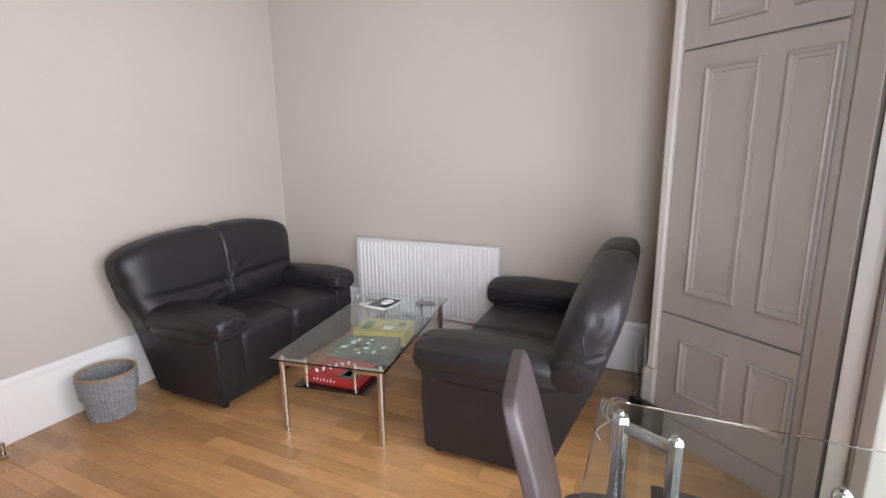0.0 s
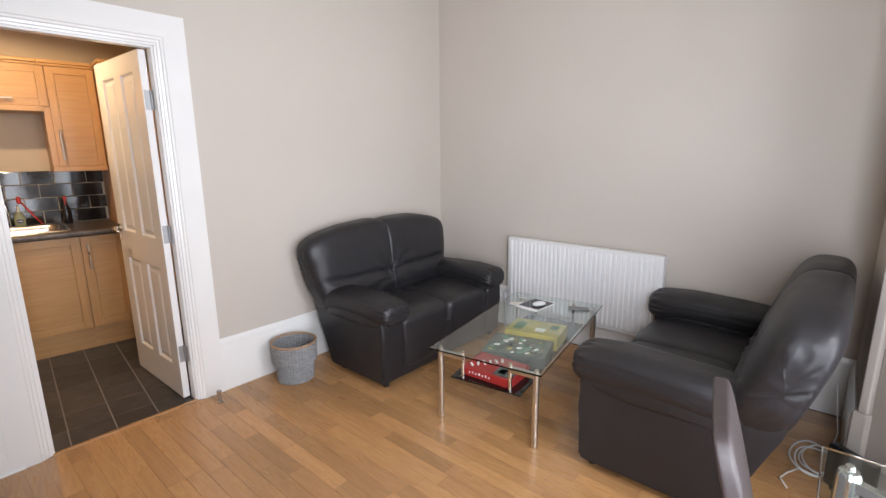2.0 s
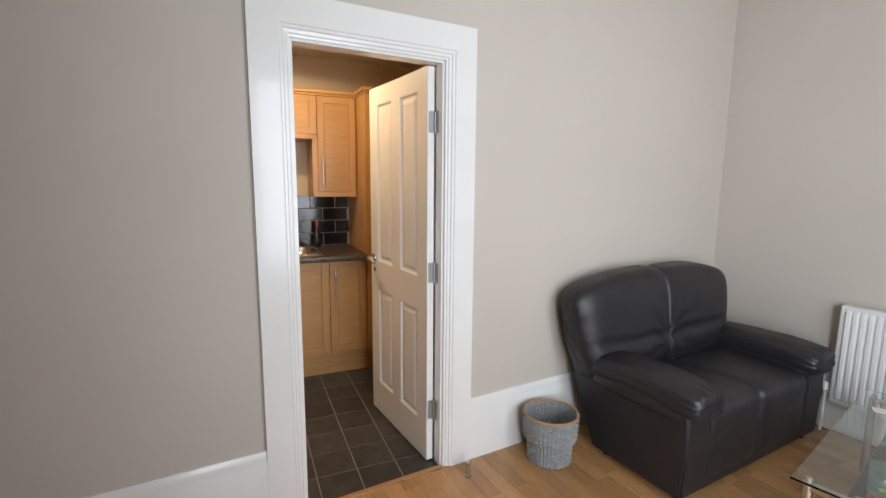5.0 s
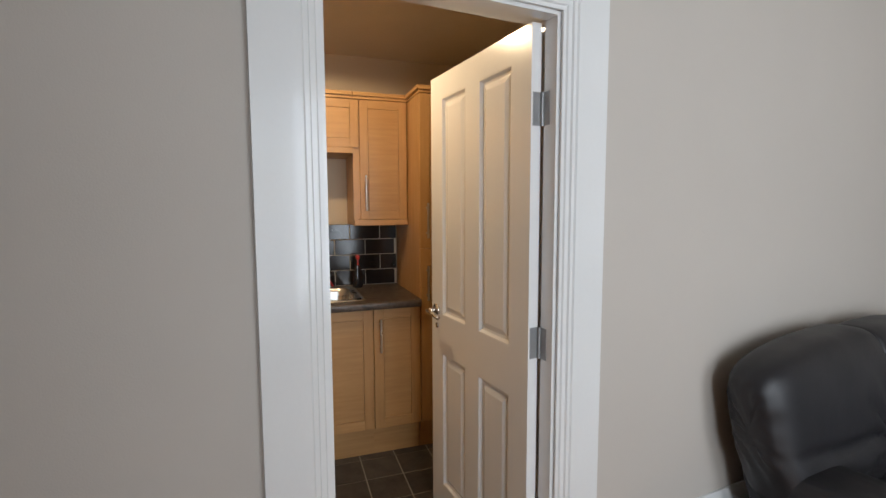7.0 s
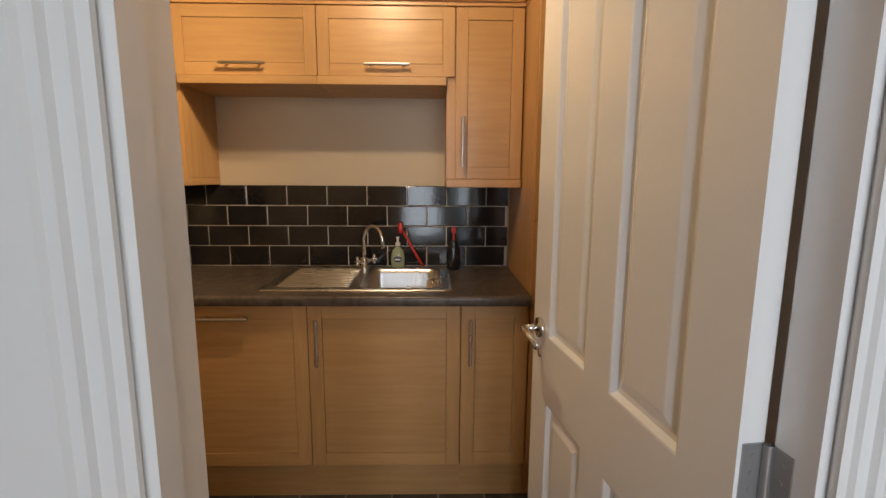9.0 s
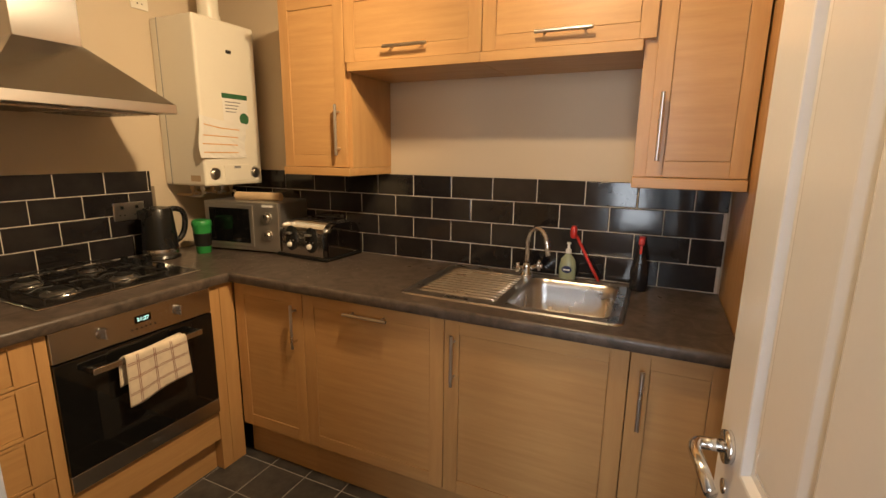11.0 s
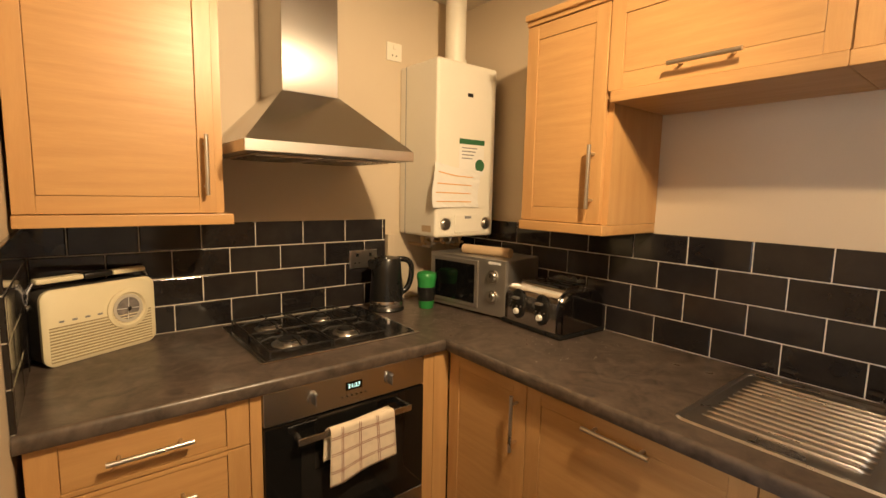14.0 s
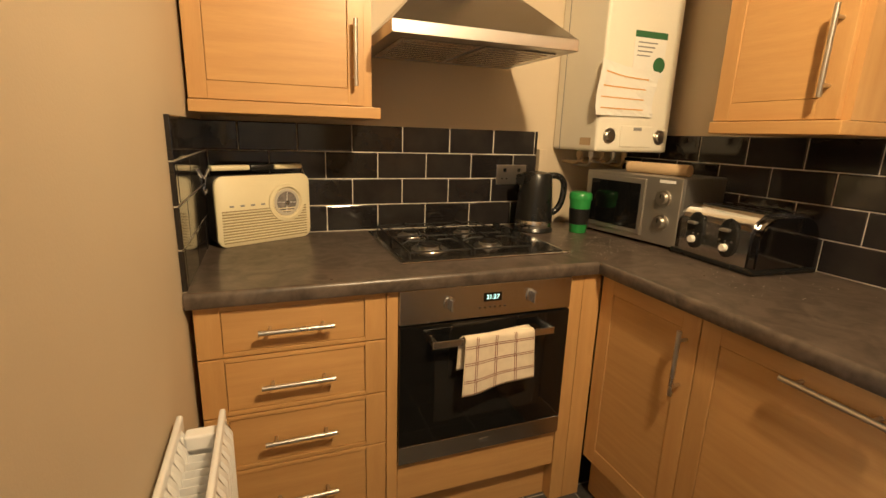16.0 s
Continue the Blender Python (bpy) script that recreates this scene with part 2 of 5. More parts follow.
def lathe(bm, profile, n=24, at=(0, 0, 0), sx=1.0, sy=1.0):
    """A turned body from (radius, height) pairs."""
    rings = []
    for r, z in profile:
        rings.append([bm.verts.new((at[0] + sx * r * math.cos(k * math.tau / n), at[1] + sy * r * math.sin(k * math.tau / n), at[2] + z)) for k in range(n)])
    for u, w in zip(rings, rings[1:]):
        for k in range(n):
            bm.faces.new((u[k], u[(k + 1) % n], w[(k + 1) % n], w[k]))
    bm.faces.new(rings[0][::-1])
    bm.faces.new(rings[-1])
    return bm


def bend(p0, p1, p2, n=8):
    """Points of a soft bend from p0 to p2 by p1."""
    p0, p1, p2 = Vector(p0), Vector(p1), Vector(p2)
    return [p0.lerp(p1, t).lerp(p1.lerp(p2, t), t) for t in [i / n for i in range(n + 1)]]


def cushion(bm, x0, x1, y0, y1, z0, z1, e=4.0, seg=12, shape=None, m=None, crease=0.0, seed=0, ends=None):
    """A stuffed block: a box with full rounded sides, puckered skin and, if wanted, a shape of its own."""
    r = bmesh.ops.create_cube(bm, size=2.0)
    es = list({ed for v in r["verts"] for ed in v.link_edges})
    bmesh.ops.subdivide_edges(bm, edges=es, cuts=seg, use_grid_fill=True)
    vs = bm.verts[:]
    c, h = Vector(((x0 + x1) / 2, (y0 + y1) / 2, (z0 + z1) / 2)), Vector(((x1 - x0) / 2, (y1 - y0) / 2, (z1 - z0) / 2))
    for v in vs:
        p = v.co
        b = ends or e
        k = ((abs(p.x) ** e + abs(p.z) ** e) ** (b / e) + abs(p.y) ** b) ** (1 / b)
        u = p / k
        if crease:
            u = u * (1 + crease * noise.noise(Vector((p.x * 2.2 + seed, p.y * 2.2, p.z * 4.5))) + crease * 0.6 * noise.noise(Vector((p.x * 6 + seed, p.y * 5, p.z * 9))))
        q = Vector((c.x + u.x * h.x, c.y + u.y * h.y, c.z + u.z * h.z))
        if shape:
            q = shape(q, u)
        v.co = m @ q if m is not None else q
    return bm


def lw(lx, ly):
    p = LR @ Vector((lx, ly, 0))
    return (p.x, p.y)


def piece(name, me, parent, m):
    ob = new(name, me)
    ob.parent = parent
    ob.matrix_basis = m
    return ob


# ---- structure: living room ----
ZC, ZL, YB = 2.42, 2.95, 2.25          # kitchen ceiling, living room ceiling, radiator wall
DS, DN, DH = -0.675, 0.012, 1.995      # door opening: south and north jamb, head
XE, XS, YH, YN = -0.11, -1.957, -2.617, 0.62   # kitchen faces: door wall, sink wall, hob wall, far wall


def structure(name, bm, mat, label, m=None, smooth=False):
    ob = part(name, bm, mat, None, "", smooth)
    if m is not None:
        ob.matrix_world = m
    return tagged(ob, label, name.split("_")[0], "", "structure")


def at_kitchen_face(ly):
    """How far the reveal runs back from the living room to the kitchen's face of the wall."""
    x, y = lw(0, ly)
    return (XE - x) / math.cos(radians(TURN))


bs, bn = -0.145, at_kitchen_face(DN)
w = bmesh.new()
prism(w, [lw(0, -3.9), lw(0, DS - 0.03), lw(bs, DS - 0.03), (XE, -1.05), (XE, -3.5)], 0, ZL)
prism(w, [lw(0, DN + 0.03), lw(0, YB + 0.2), (XE - 0.25, 2.4), (XE, YN + 0.1), lw(bn, DN + 0.03)], 0, ZL)
prism(w, [lw(0, DS - 0.03), lw(0, DN + 0.03), lw(bn, DN + 0.03), lw(bs, DS - 0.03)], DH + 0.03, ZL)
wall_door = structure("wall_door", w, WALL, "beige painted wall with the kitchen doorway")
# the kitchen's side of that wall has its own coat
w = bmesh.new()
jx, jy = lw(bs, DS - 0.03)
prism(w, [(XE, -2.617), (XE, -1.05), (jx, jy), (jx - 0.004, jy), (XE - 0.004, -1.05), (XE - 0.004, -2.617)], 0, ZC)
prism(w, [(XE, lw(bn, DN + 0.03)[1]), (XE, YN), (XE - 0.004, YN), (XE - 0.004, lw(bn, DN + 0.03)[1])], 0, ZC)
structure("wall_kitchen_east", w, KWALL, "warm cream painted kitchen wall beside the door")
structure("wall_radiator", B(0, 4.2, YB, YB + 0.2, 0, ZL), WALL, "plain beige painted wall behind the radiator", LR)
structure("wall_bay_north", B(2.955, 3.2, 1.595, YB, 0, ZL), WALL, "beige painted wall beside the window bay", LR)
structure("wall_bay_south", B(2.955, 3.2, -3.9, -1.25, 0, ZL), WALL, "beige painted wall beside the window bay", LR)
structure("wall_back", B(-0.1, 4.2, -4.1, -3.9, 0, ZL), WALL, "plain beige painted back wall", LR)
structure("ceiling_living", B(-0.3, 4.4, -4.1, YB + 0.2, ZL, ZL + 0.12), CEIL, "plain white painted living room ceiling", LR)
# window bay: sill wall, head, splayed sides
structure("wall_bay_sill", B(3.60, 3.8, -0.70, 0.97, 0, 0.13), SHUT, "painted panel below the bay window", LR)
structure("wall_bay_head", B(2.955, 3.8, -1.25, 1.68, 2.62, ZL), WALL, "beige painted head above the bay window", LR)

# ---- skirting, architrave, door lining ----
skirt = [(-0.0, 0.0), (0.022, 0.0), (0.022, 0.285), (0.018, 0.295), (0.020, 0.303), (0.012, 0.322), (0.008, 0.335), (0.0, 0.335)]


def moulding(bm, profile, a, b, m=None):
    """A moulding of (out, up) pairs along the floor line from a to b; it stands out to the right of the way."""
    a, b = Vector((*a, 0)), Vector((*b, 0))
    d = (b - a).normalized()
    o = Vector((d.y, -d.x, 0))
    ra, rb = [[bm.verts.new(p + o * u + Vector((0, 0, z))) for u, z in profile] for p in (a, b)]
    n = len(profile)
    for i in range(n):
        bm.faces.new((ra[i], ra[(i + 1) % n], rb[(i + 1) % n], rb[i]))
    bm.faces.new(ra[::-1])
    bm.faces.new(rb)
    return bm


def skirting(a, b, tag):
    ob = part("baseboard", moulding(bmesh.new(), skirt, a, b), GLOSS, None, "", 40)
    ob.matrix_world = LR
    tagged(ob, tag, "baseboard", "", "structure")


AW = 0.155
skirting((0.0005, -3.9), (0.0005, DS - AW), "tall white painted moulded baseboard")
skirting((0.0005, DN + AW), (0.0005, YB), "tall white painted moulded baseboard")
skirting((0.0, YB - 0.0005), (2.955, YB - 0.0005), "tall white painted moulded baseboard")
skirting((2.9545, YB), (2.9545, 1.63), "tall white painted moulded baseboard")
# small quarter bead on the floor beside the doorway
bead = part("trim", moulding(bmesh.new(), [(0.022, 0), (0.034, 0), (0.033, 0.007), (0.028, 0.012), (0.022, 0.014)], (0, -3.9), (0, DS - AW + 0.05)), GLOSS, None)
bead.matrix_world = LR
tagged(bead, "thin white bead along the foot of the baseboard", "trim", "", "structure")

arch_profile = [(0.0, 0.0), (0.0, AW), (0.026, AW), (0.026, 0.045), (0.021, 0.040), (0.021, 0.030), (0.015, 0.026), (0.014, 0.014), (0.009, 0.010), (0.008, 0.0)]


def architrave_leg(bm, y_in, sign, z0, z1):
    """An upright of the door frame; the profile runs out from the opening, and is mitred at the head."""
    lo = [bm.verts.new((u, y_in + sign * v, z0)) for u, v in arch_profile]
    hi = [bm.verts.new((u, y_in + sign * v, z1 + v)) for u, v in arch_profile]
    n = len(lo)
    for i in range(n):
        bm.faces.new((lo[i], lo[(i + 1) % n], hi[(i + 1) % n], hi[i]))
    bm.faces.new(lo)
    bm.faces.new(hi)


architrave = thing("door_frame_1", LR, "wide white painted moulded door surround", "door frame", "", "structure")
bm = bmesh.new()
architrave_leg(bm, DS, -1, 0, DH)
part("architrave_leg", bm, GLOSS, architrave)
bm = bmesh.new()
architrave_leg(bm, DN, 1, 0, DH)
part("architrave_leg", bm, GLOSS, architrave)
bm = bmesh.new()
left, right = [[bm.verts.new((u, y + s * v, DH + v)) for u, v in arch_profile] for y, s in ((DS, -1), (DN, 1))]
for i in range(len(left)):
    j = (i + 1) % len(left)
    bm.faces.new((left[i], left[j], right[j], right[i]))
bm.faces.new(left)
bm.faces.new(right)
part("architrave_head", bm, GLOSS, architrave)
# lining boards with a stop
for y0, y1, back in ((DS - 0.03, DS - 0.004, bs), (DN + 0.004, DN + 0.03, bn)):
    part("jamb", B(back + 0.002, -0.001, y0, y1, 0, DH + 0.004), GLOSS, architrave)
part("head_lining", B(min(bs, bn) + 0.01, -0.001, DS - 0.03, DN + 0.03, DH + 0.004, DH + 0.03), GLOSS, architrave)
part("door_stop_strip", B(-0.063, -0.006, DN - 0.010, DN + 0.004, 0, DH), GLOSS, architrave)
part("door_stop_strip", B(-0.052, -0.006, DS - 0.004, DS + 0.010, 0, DH), GLOSS, architrave)
part("door_stop_strip", B(-0.052, -0.006, DS + 0.010, DN - 0.010, DH - 0.010, DH + 0.004), GLOSS, architrave)

# ---- kitchen shell ----
structure("wall_sink", B(XS - 0.2, XS, YH - 0.2, YN + 0.2, 0, ZC), KWALL, "cream painted wall above the sink")
structure("wall_hob", B(XS, XE, YH - 0.2, YH, 0, ZC), KWALL, "cream painted wall behind the hob")
structure("wall_kitchen_far", B(XS, XE, YN, YN + 0.15, 0, ZC), KWALL, "cream painted end wall of the kitchen")
structure("ceiling_kitchen", prism(bmesh.new(), [(XS - 0.2, YH - 0.2), (XE - 0.002, YH - 0.2), (XE - 0.002, YN + 0.15), (XS - 0.2, YN + 0.15)], ZC, ZC + 0.1), CEIL, "plain painted kitchen ceiling")

# ---- shutter joinery of the bay ----
SH = LR @ pose(2.973, 1.588, 0, 0, 0, -36.84)   # runs along x, faces -y
shutters = thing("window_shutter", SH, "taupe painted panelled window shutter folded into the bay", "shutter", "", "structure")
SL = 0.66
part("lining", B(0.0, SL, 0.02, 0.16, 0, 2.62), SHUT, shutters)
part("lower_leaf", B(0.03, SL - 0.03, 0.0, 0.02, 0.12, 0.648, 0.003), SHUT, shutters)
part("upper_leaf", B(0.03, SL - 0.03, 0.0, 0.02, 0.656, 1.848, 0.003), SHUT, shutters)
part("top_leaf", B(0.03, SL - 0.03, 0.0, 0.02, 1.856, 2.61, 0.003), SHUT, shutters)
part("foot_rail", B(0.03, SL - 0.03, -0.004, 0.02, 0.0, 0.115, 0.003), SHUT, shutters)
part("edge_bead", B(-0.012, 0.028, -0.022, 0.02, 0.345, 2.62, 0.008, 3), PALE, shutters, "pale painted edge bead")
part("plinth_block", B(-0.022, 0.034, -0.030, 0.02, 0.0, 0.345, 0.004), PALE, shutters, "pale painted plinth block")


def picture_frame(bm, x0, x1, z0, z1, wdt, d):
    """A raised moulding round a field, of four mitred lengths."""
    prof = [(0.0, 0.0), (0.004, -d), (wdt * 0.35, -d * 1.25), (wdt * 0.55, -d * 0.6), (wdt * 0.9, -d * 0.5), (wdt, 0.002)]
    cs = [(x0, z0, 1, 1), (x1, z0, -1, 1), (x1, z1, -1, -1), (x0, z1, 1, -1)]
    rings = [[bm.verts.new((x + sx * u, y, z + sz * u)) for u, y in prof] for x, z, sx, sz in cs]
    for i in range(4):
        a, b = rings[i], rings[(i + 1) % 4]
        for k in range(len(prof) - 1):
            bm.faces.new((a[k], a[k + 1], b[k + 1], b[k]))
    return bm


for x0, x1 in ((0.142, 0.371), (0.455, 0.622)):
    for z0, z1 in ((0.262, 0.547), (0.770, 1.776), (1.93, 2.53)):
        part("panel_moulding", picture_frame(bmesh.new(), x0, x1, z0, z1, 0.036, 0.014), SHUT, shutters)
part("corner_post", B(0.667, 0.745, -0.006, 0.16, 0, 2.62, 0.006), SHUT, shutters)
part("window_lining", B(0.757, 0.820, 0.0, 0.16, 0, 2.62, 0.006), GLOSS, shutters, "white painted window lining")
# the window itself
win = thing("window_1", LR @ pose(3.62, 0, 0), "tall white painted sash window in the bay", "window", "", "structure")
for y0, y1 in ((0.86, 0.97), (0.09, 0.16), (-0.70, -0.59)):
    part("window_frame", B(-0.02, 0.09, y0, y1, 0.13, 2.62, 0.006), GLOSS, win)
part("window_sill", B(-0.10, 0.12, -0.70, 0.97, 0.11, 0.14, 0.008), GLOSS, win)
for z0, z1 in ((0.14, 0.26), (1.30, 1.36), (2.55, 2.62)):
    for y0, y1 in ((0.16, 0.86), (-0.59, 0.09)):
        part("sash_rail", B(0.02, 0.06, y0, y1, z0, z1, 0.004), GLOSS, win)
for y0, y1 in ((0.16, 0.86), (-0.59, 0.09)):
    for z0, z1 in ((0.26, 1.30), (1.36, 2.55)):
        p = part("pane", B(0.036, 0.042, y0, y1, z0, z1), PANE, win)
        p.visible_shadow = False
# far side of the bay and the shutter box beyond the frame
structure("wall_bay_splay", prism(bmesh.new(), [lw(3.635, 1.09), lw(3.60, 0.975), lw(3.8, 0.97), lw(3.8, 1.3), lw(3.62, 1.3)], 0, 2.62), SHUT, "taupe painted window box of the bay")
SS = LR @ pose(2.955, -1.25, 0, 0, 0, 39.6)                # runs along x from the wall to the front window, the room lies to +y
win2 = thing("window_2", SS, "tall white painted side window of the bay", "window", "", "structure")
for x0, x1 in ((0.0, 0.10), (0.76, 0.862)):
    part("window_frame", B(x0, x1, -0.10, 0.0, 0.13, 2.62, 0.006), GLOSS, win2)
part("window_sill", B(0.0, 0.862, -0.14, 0.05, 0.0, 0.13, 0.008), GLOSS, win2)
for z0, z1 in ((0.13, 0.25), (1.30, 1.36), (2.55, 2.62)):
    part("sash_rail", B(0.10, 0.76, -0.07, -0.03, z0, z1, 0.004), GLOSS, win2)
for z0, z1 in ((0.25, 1.30), (1.36, 2.55)):
    p = part("pane", B(0.10, 0.76, -0.054, -0.048, z0, z1), PANE, win2)
    p.visible_shadow = False

# ---- outside ----
structure("ground", B(-60, 60, -60, 60, -0.6, -0.5), GARDEN, "pale ground outside the window")


# ---- the door between the rooms ----
DOORM = pose(*lw(-0.072, -0.004), 0, 0, 0, 180 + 7.6)      # x runs from the hinge to the handle, y faces the sink side of the leaf
DW, DT = 0.715, 0.036
door = thing("door_1", DOORM, "open white painted four-panel door with chrome lever", "door", "", "structure")
leaf = bmesh.new()
ST, MID = 0.105, 0.10
cols = ((ST, DW / 2 - MID / 2), (DW / 2 + MID / 2, DW - ST))
rows_z = ((0.20, 0.80), (0.97, 1.885))
box(leaf, 0, DW, 0.014, DT - 0.014, 0.008, 1.982)
for y0, y1 in ((0.0, 0.014), (DT - 0.014, DT)):
    for x0, x1 in ((0, ST), (DW / 2 - MID / 2, DW / 2 + MID / 2), (DW - ST, DW)):
        box(leaf, x0, x1, y0, y1, 0.008, 1.982)
    for z0, z1 in ((0.008, 0.20), (0.80, 0.97), (1.885, 1.982)):
        for x0, x1 in cols:
            box(leaf, x0, x1, y0, y1, z0, z1)
part("leaf", leaf, GLOSS, door)


def raised_field(x0, x1, z0, z1, y_face, s):
    """A door panel: an ogee edge falling in from the face and a raised field within."""
    bm = bmesh.new()
    steps = ((0.0, 0.0), (0.004, 0.001), (0.011, 0.0115), (0.019, 0.013), (0.022, 0.0125), (0.042, 0.0035), (0.046, 0.003))
    rings = [[bm.verts.new((x, y_face + s * d, z)) for x, z in ((x0 + u, z0 + u), (x1 - u, z0 + u), (x1 - u, z1 - u), (x0 + u, z1 - u))] for u, d in steps]
    for a, b in zip(rings, rings[1:]):
        for k in range(4):
            bm.faces.new((a[k], a[(k + 1) % 4], b[(k + 1) % 4], b[k]))
    bm.faces.new(rings[-1])
    return bm


for x0, x1 in cols:
    for z0, z1 in rows_z:
        part("panel", raised_field(x0, x1, z0, z1, DT, -1), GLOSS, door)
        part("panel", raised_field(x0, x1, z0, z1, 0.0, 1), GLOSS, door)
for y, s in ((DT, 1), (0.0, -1)):
    bm = bmesh.new()
    rod(bm, (DW - 0.055, y, 0.985), (DW - 0.055, y + s * 0.010, 0.985), 0.026, n=24)
    rod(bm, (DW - 0.055, y + s * 0.008, 0.985), (DW - 0.055, y + s * 0.045, 0.985), 0.010)
    tube(bm, bend((DW - 0.055, y + s * 0.045, 0.985), (DW - 0.072, y + s * 0.062, 0.990), (DW - 0.11, y + s * 0.055, 0.986)) + [Vector((DW - 0.165, y + s * 0.050, 0.975))], 0.0095, 12)
    part("lever_handle", bm, CHROME, door, "chrome lever handle", True)
    part("keyhole", rod(bmesh.new(), (DW - 0.055, y, 0.915), (DW - 0.055, y + s * 0.004, 0.915), 0.012, n=18), CHROME, door, "", True)
for z in (0.285, 1.005, 1.73):
    bm = bmesh.new()
    rod(bm, (-0.006, -0.001, z - 0.05), (-0.006, -0.001, z + 0.05), 0.006)
    box(bm, -0.0025, 0.0, 0.0, 0.030, z - 0.05, z + 0.05)
    box(bm, -0.038, -0.006, -0.0058, -0.0030, z - 0.05, z + 0.05)
    for k in (-0.033, -0.011, 0.011, 0.033):
        rod(bm, (-0.0035, 0.016, z + k), (-0.002, 0.016, z + k), 0.004, n=10)
        rod(bm, (-0.024, -0.0035, z + k), (-0.024, -0.0018, z + k), 0.004, n=10)
    part("hinge", bm, ZINC, door, "zinc-plated butt hinge", 40)

# ---- kitchen units ----
HAND = 0.0065


def bar_handle(parent, a, b, stand=0.030):
    """A round bar handle on two posts, in front of the face y = 0."""
    a, b = Vector(a), Vector(b)
    d = (b - a).normalized()
    bm = bmesh.new()
    rod(bm, a + Vector((0, -stand, 0)), b + Vector((0, -stand, 0)), HAND, n=14)
    for p in (a + d * 0.028, b - d * 0.028):
        rod(bm, p, p + Vector((0, -stand, 0)), 0.0048, n=10)
    return part("handle", bm, NICKEL, parent, "brushed nickel bar handle", 40)


def shaker(unit, x0, x1, z0, z1, handle=None, stile=0.056, rail=0.056, name="door"):
    """A framed door front with its inner field set back behind a fine groove."""
    g = 0.0018
    x0, x1, z0, z1 = x0 + g, x1 - g, z0 + g, z1 - g
    q = 0.0015
    d = part(name, B(x0 + stile + q, x1 - stile - q, 0.0030, 0.016, z0 + rail + q, z1 - rail - q, 0.0012), UNIT, unit)
    # backing behind the gap, darkened in colour so the groove reads as shaded
    part("groove", B(x0 + stile - 0.002, x1 - stile + 0.002, 0.0105, 0.0165, z0 + rail - 0.002, z1 - rail + 0.002), GROOVE_SHADE, d)
    for a, b in ((x0, x0 + stile), (x1 - stile, x1)):
        part("stile", B(a, b, 0.0, 0.019, z0, z1, 0.0016), UNITV, d)
    for a, b in ((z0, z0 + rail), (z1 - rail, z1)):
        part("rail", B(x0 + stile, x1 - stile, 0.0004, 0.0188, a, b, 0.0012), UNIT, d)
    if handle:
        bar_handle(d, *handle)
    return d


def SR(y0):
    return pose(-1.355, y0, 0, 0, 0, 90)


def HR(x0):
    return pose(x0, -1.96, 0, 0, 0, 180)


DEP = 0.585


def base_unit(m, wdt, label, handle, cat="cabinet", drawers=None, plinth=True, top=0.868):
    u = thing("base_cabinet", m, label, cat, "fitted base cabinets")
    part("carcass", B(0.001, wdt - 0.001, 0.0195, DEP, 0.16, top), UNITV, u)
    if drawers:
        for z0, z1 in drawers:
            zc = z0 + (z1 - z0) * 0.5
            shaker(u, 0.0, wdt, z0, z1, ((wdt / 2 - 0.095, 0, zc), (wdt / 2 + 0.095, 0, zc)), 0.06, 0.012, "drawer")
    else:
        shaker(u, 0.0, wdt, 0.168, 0.866, handle)
    if plinth:
        part("plinth", B(0, wdt, 0.045, 0.06, 0.0, 0.16), UNIT, u)
    return u


base_unit(SR(-1.957), 0.39, "oak-effect corner base cabinet with upright bar handle", ((0.352, 0, 0.62), (0.352, 0, 0.81)))
base_unit(SR(-1.567), 0.645, "oak-effect integrated appliance door with level bar handle", ((0.225, 0, 0.815), (0.42, 0, 0.815)))
base_unit(SR(-0.922), 0.615, "oak-effect sink base cabinet with upright bar handle", ((0.04, 0, 0.62), (0.04, 0, 0.81)), top=0.74)
base_unit(SR(-0.307), 0.275, "narrow oak-effect base cabinet with upright bar handle", ((0.038, 0, 0.62), (0.038, 0, 0.81)))
base_unit(HR(-0.128), 0.487, "oak-effect four-drawer base cabinet with bar handles", None, "drawers", ((0.168, 0.386), (0.386, 0.556), (0.556, 0.724), (0.724, 0.866)))
# oven housing
oh = thing("oven_housing", HR(-0.615), "oak-effect cabinet frame round the built-in oven", "cabinet", "fitted base cabinets")
part("side_filler", B(0.001, 0.034, 0.0, 0.58, 0.0, 0.868, 0.0015), UNITV, oh)
part("side_filler", B(0.613, 0.665, 0.0, 0.58, 0.0, 0.868, 0.0015), UNITV, oh)
part("corner_post", B(0.667, 0.738, -0.0, 0.08, 0.0, 0.868, 0.0015), UNITV, oh)
part("lower_panel", B(0.036, 0.611, 0.004, 0.022, 0.155, 0.292, 0.0015), UNIT, oh)
part("plinth", B(0.036, 0.611, 0.045, 0.06, 0.0, 0.153), UNIT, oh)

# ---- worktop: two runs with a moulded front edge ----
wt = thing("worktop", pose(0, 0, 0), "dark slate-effect laminate kitchen worktop in an L", "worktop")
XF, YF, XW, YW, EL = -1.318, -1.938, XS + 0.006, YH + 0.006, XE - 0.006
SX0, SX1, SY0, SY1 = -1.90, -1.402, -1.135, -0.338         # the sink's cut-out
r = 0.012
gx, gy = [XW, SX0 + 0.015, SX1 - 0.015, XF - r, EL], [YW, YF - r, SY0 + 0.015, SY1 - 0.015, -0.034]
bm = bmesh.new()
gv = [[bm.verts.new((x, y, 0.870)) for y in gy] for x in gx]
for i in range(4):
    for j in range(4):
        if (i == 3 and j > 0) or (i == 1 and j == 2):
            continue                                   # beyond the L, and the sink's opening
        bm.faces.new((gv[i][j], gv[i + 1][j], gv[i + 1][j + 1], gv[i][j + 1]))
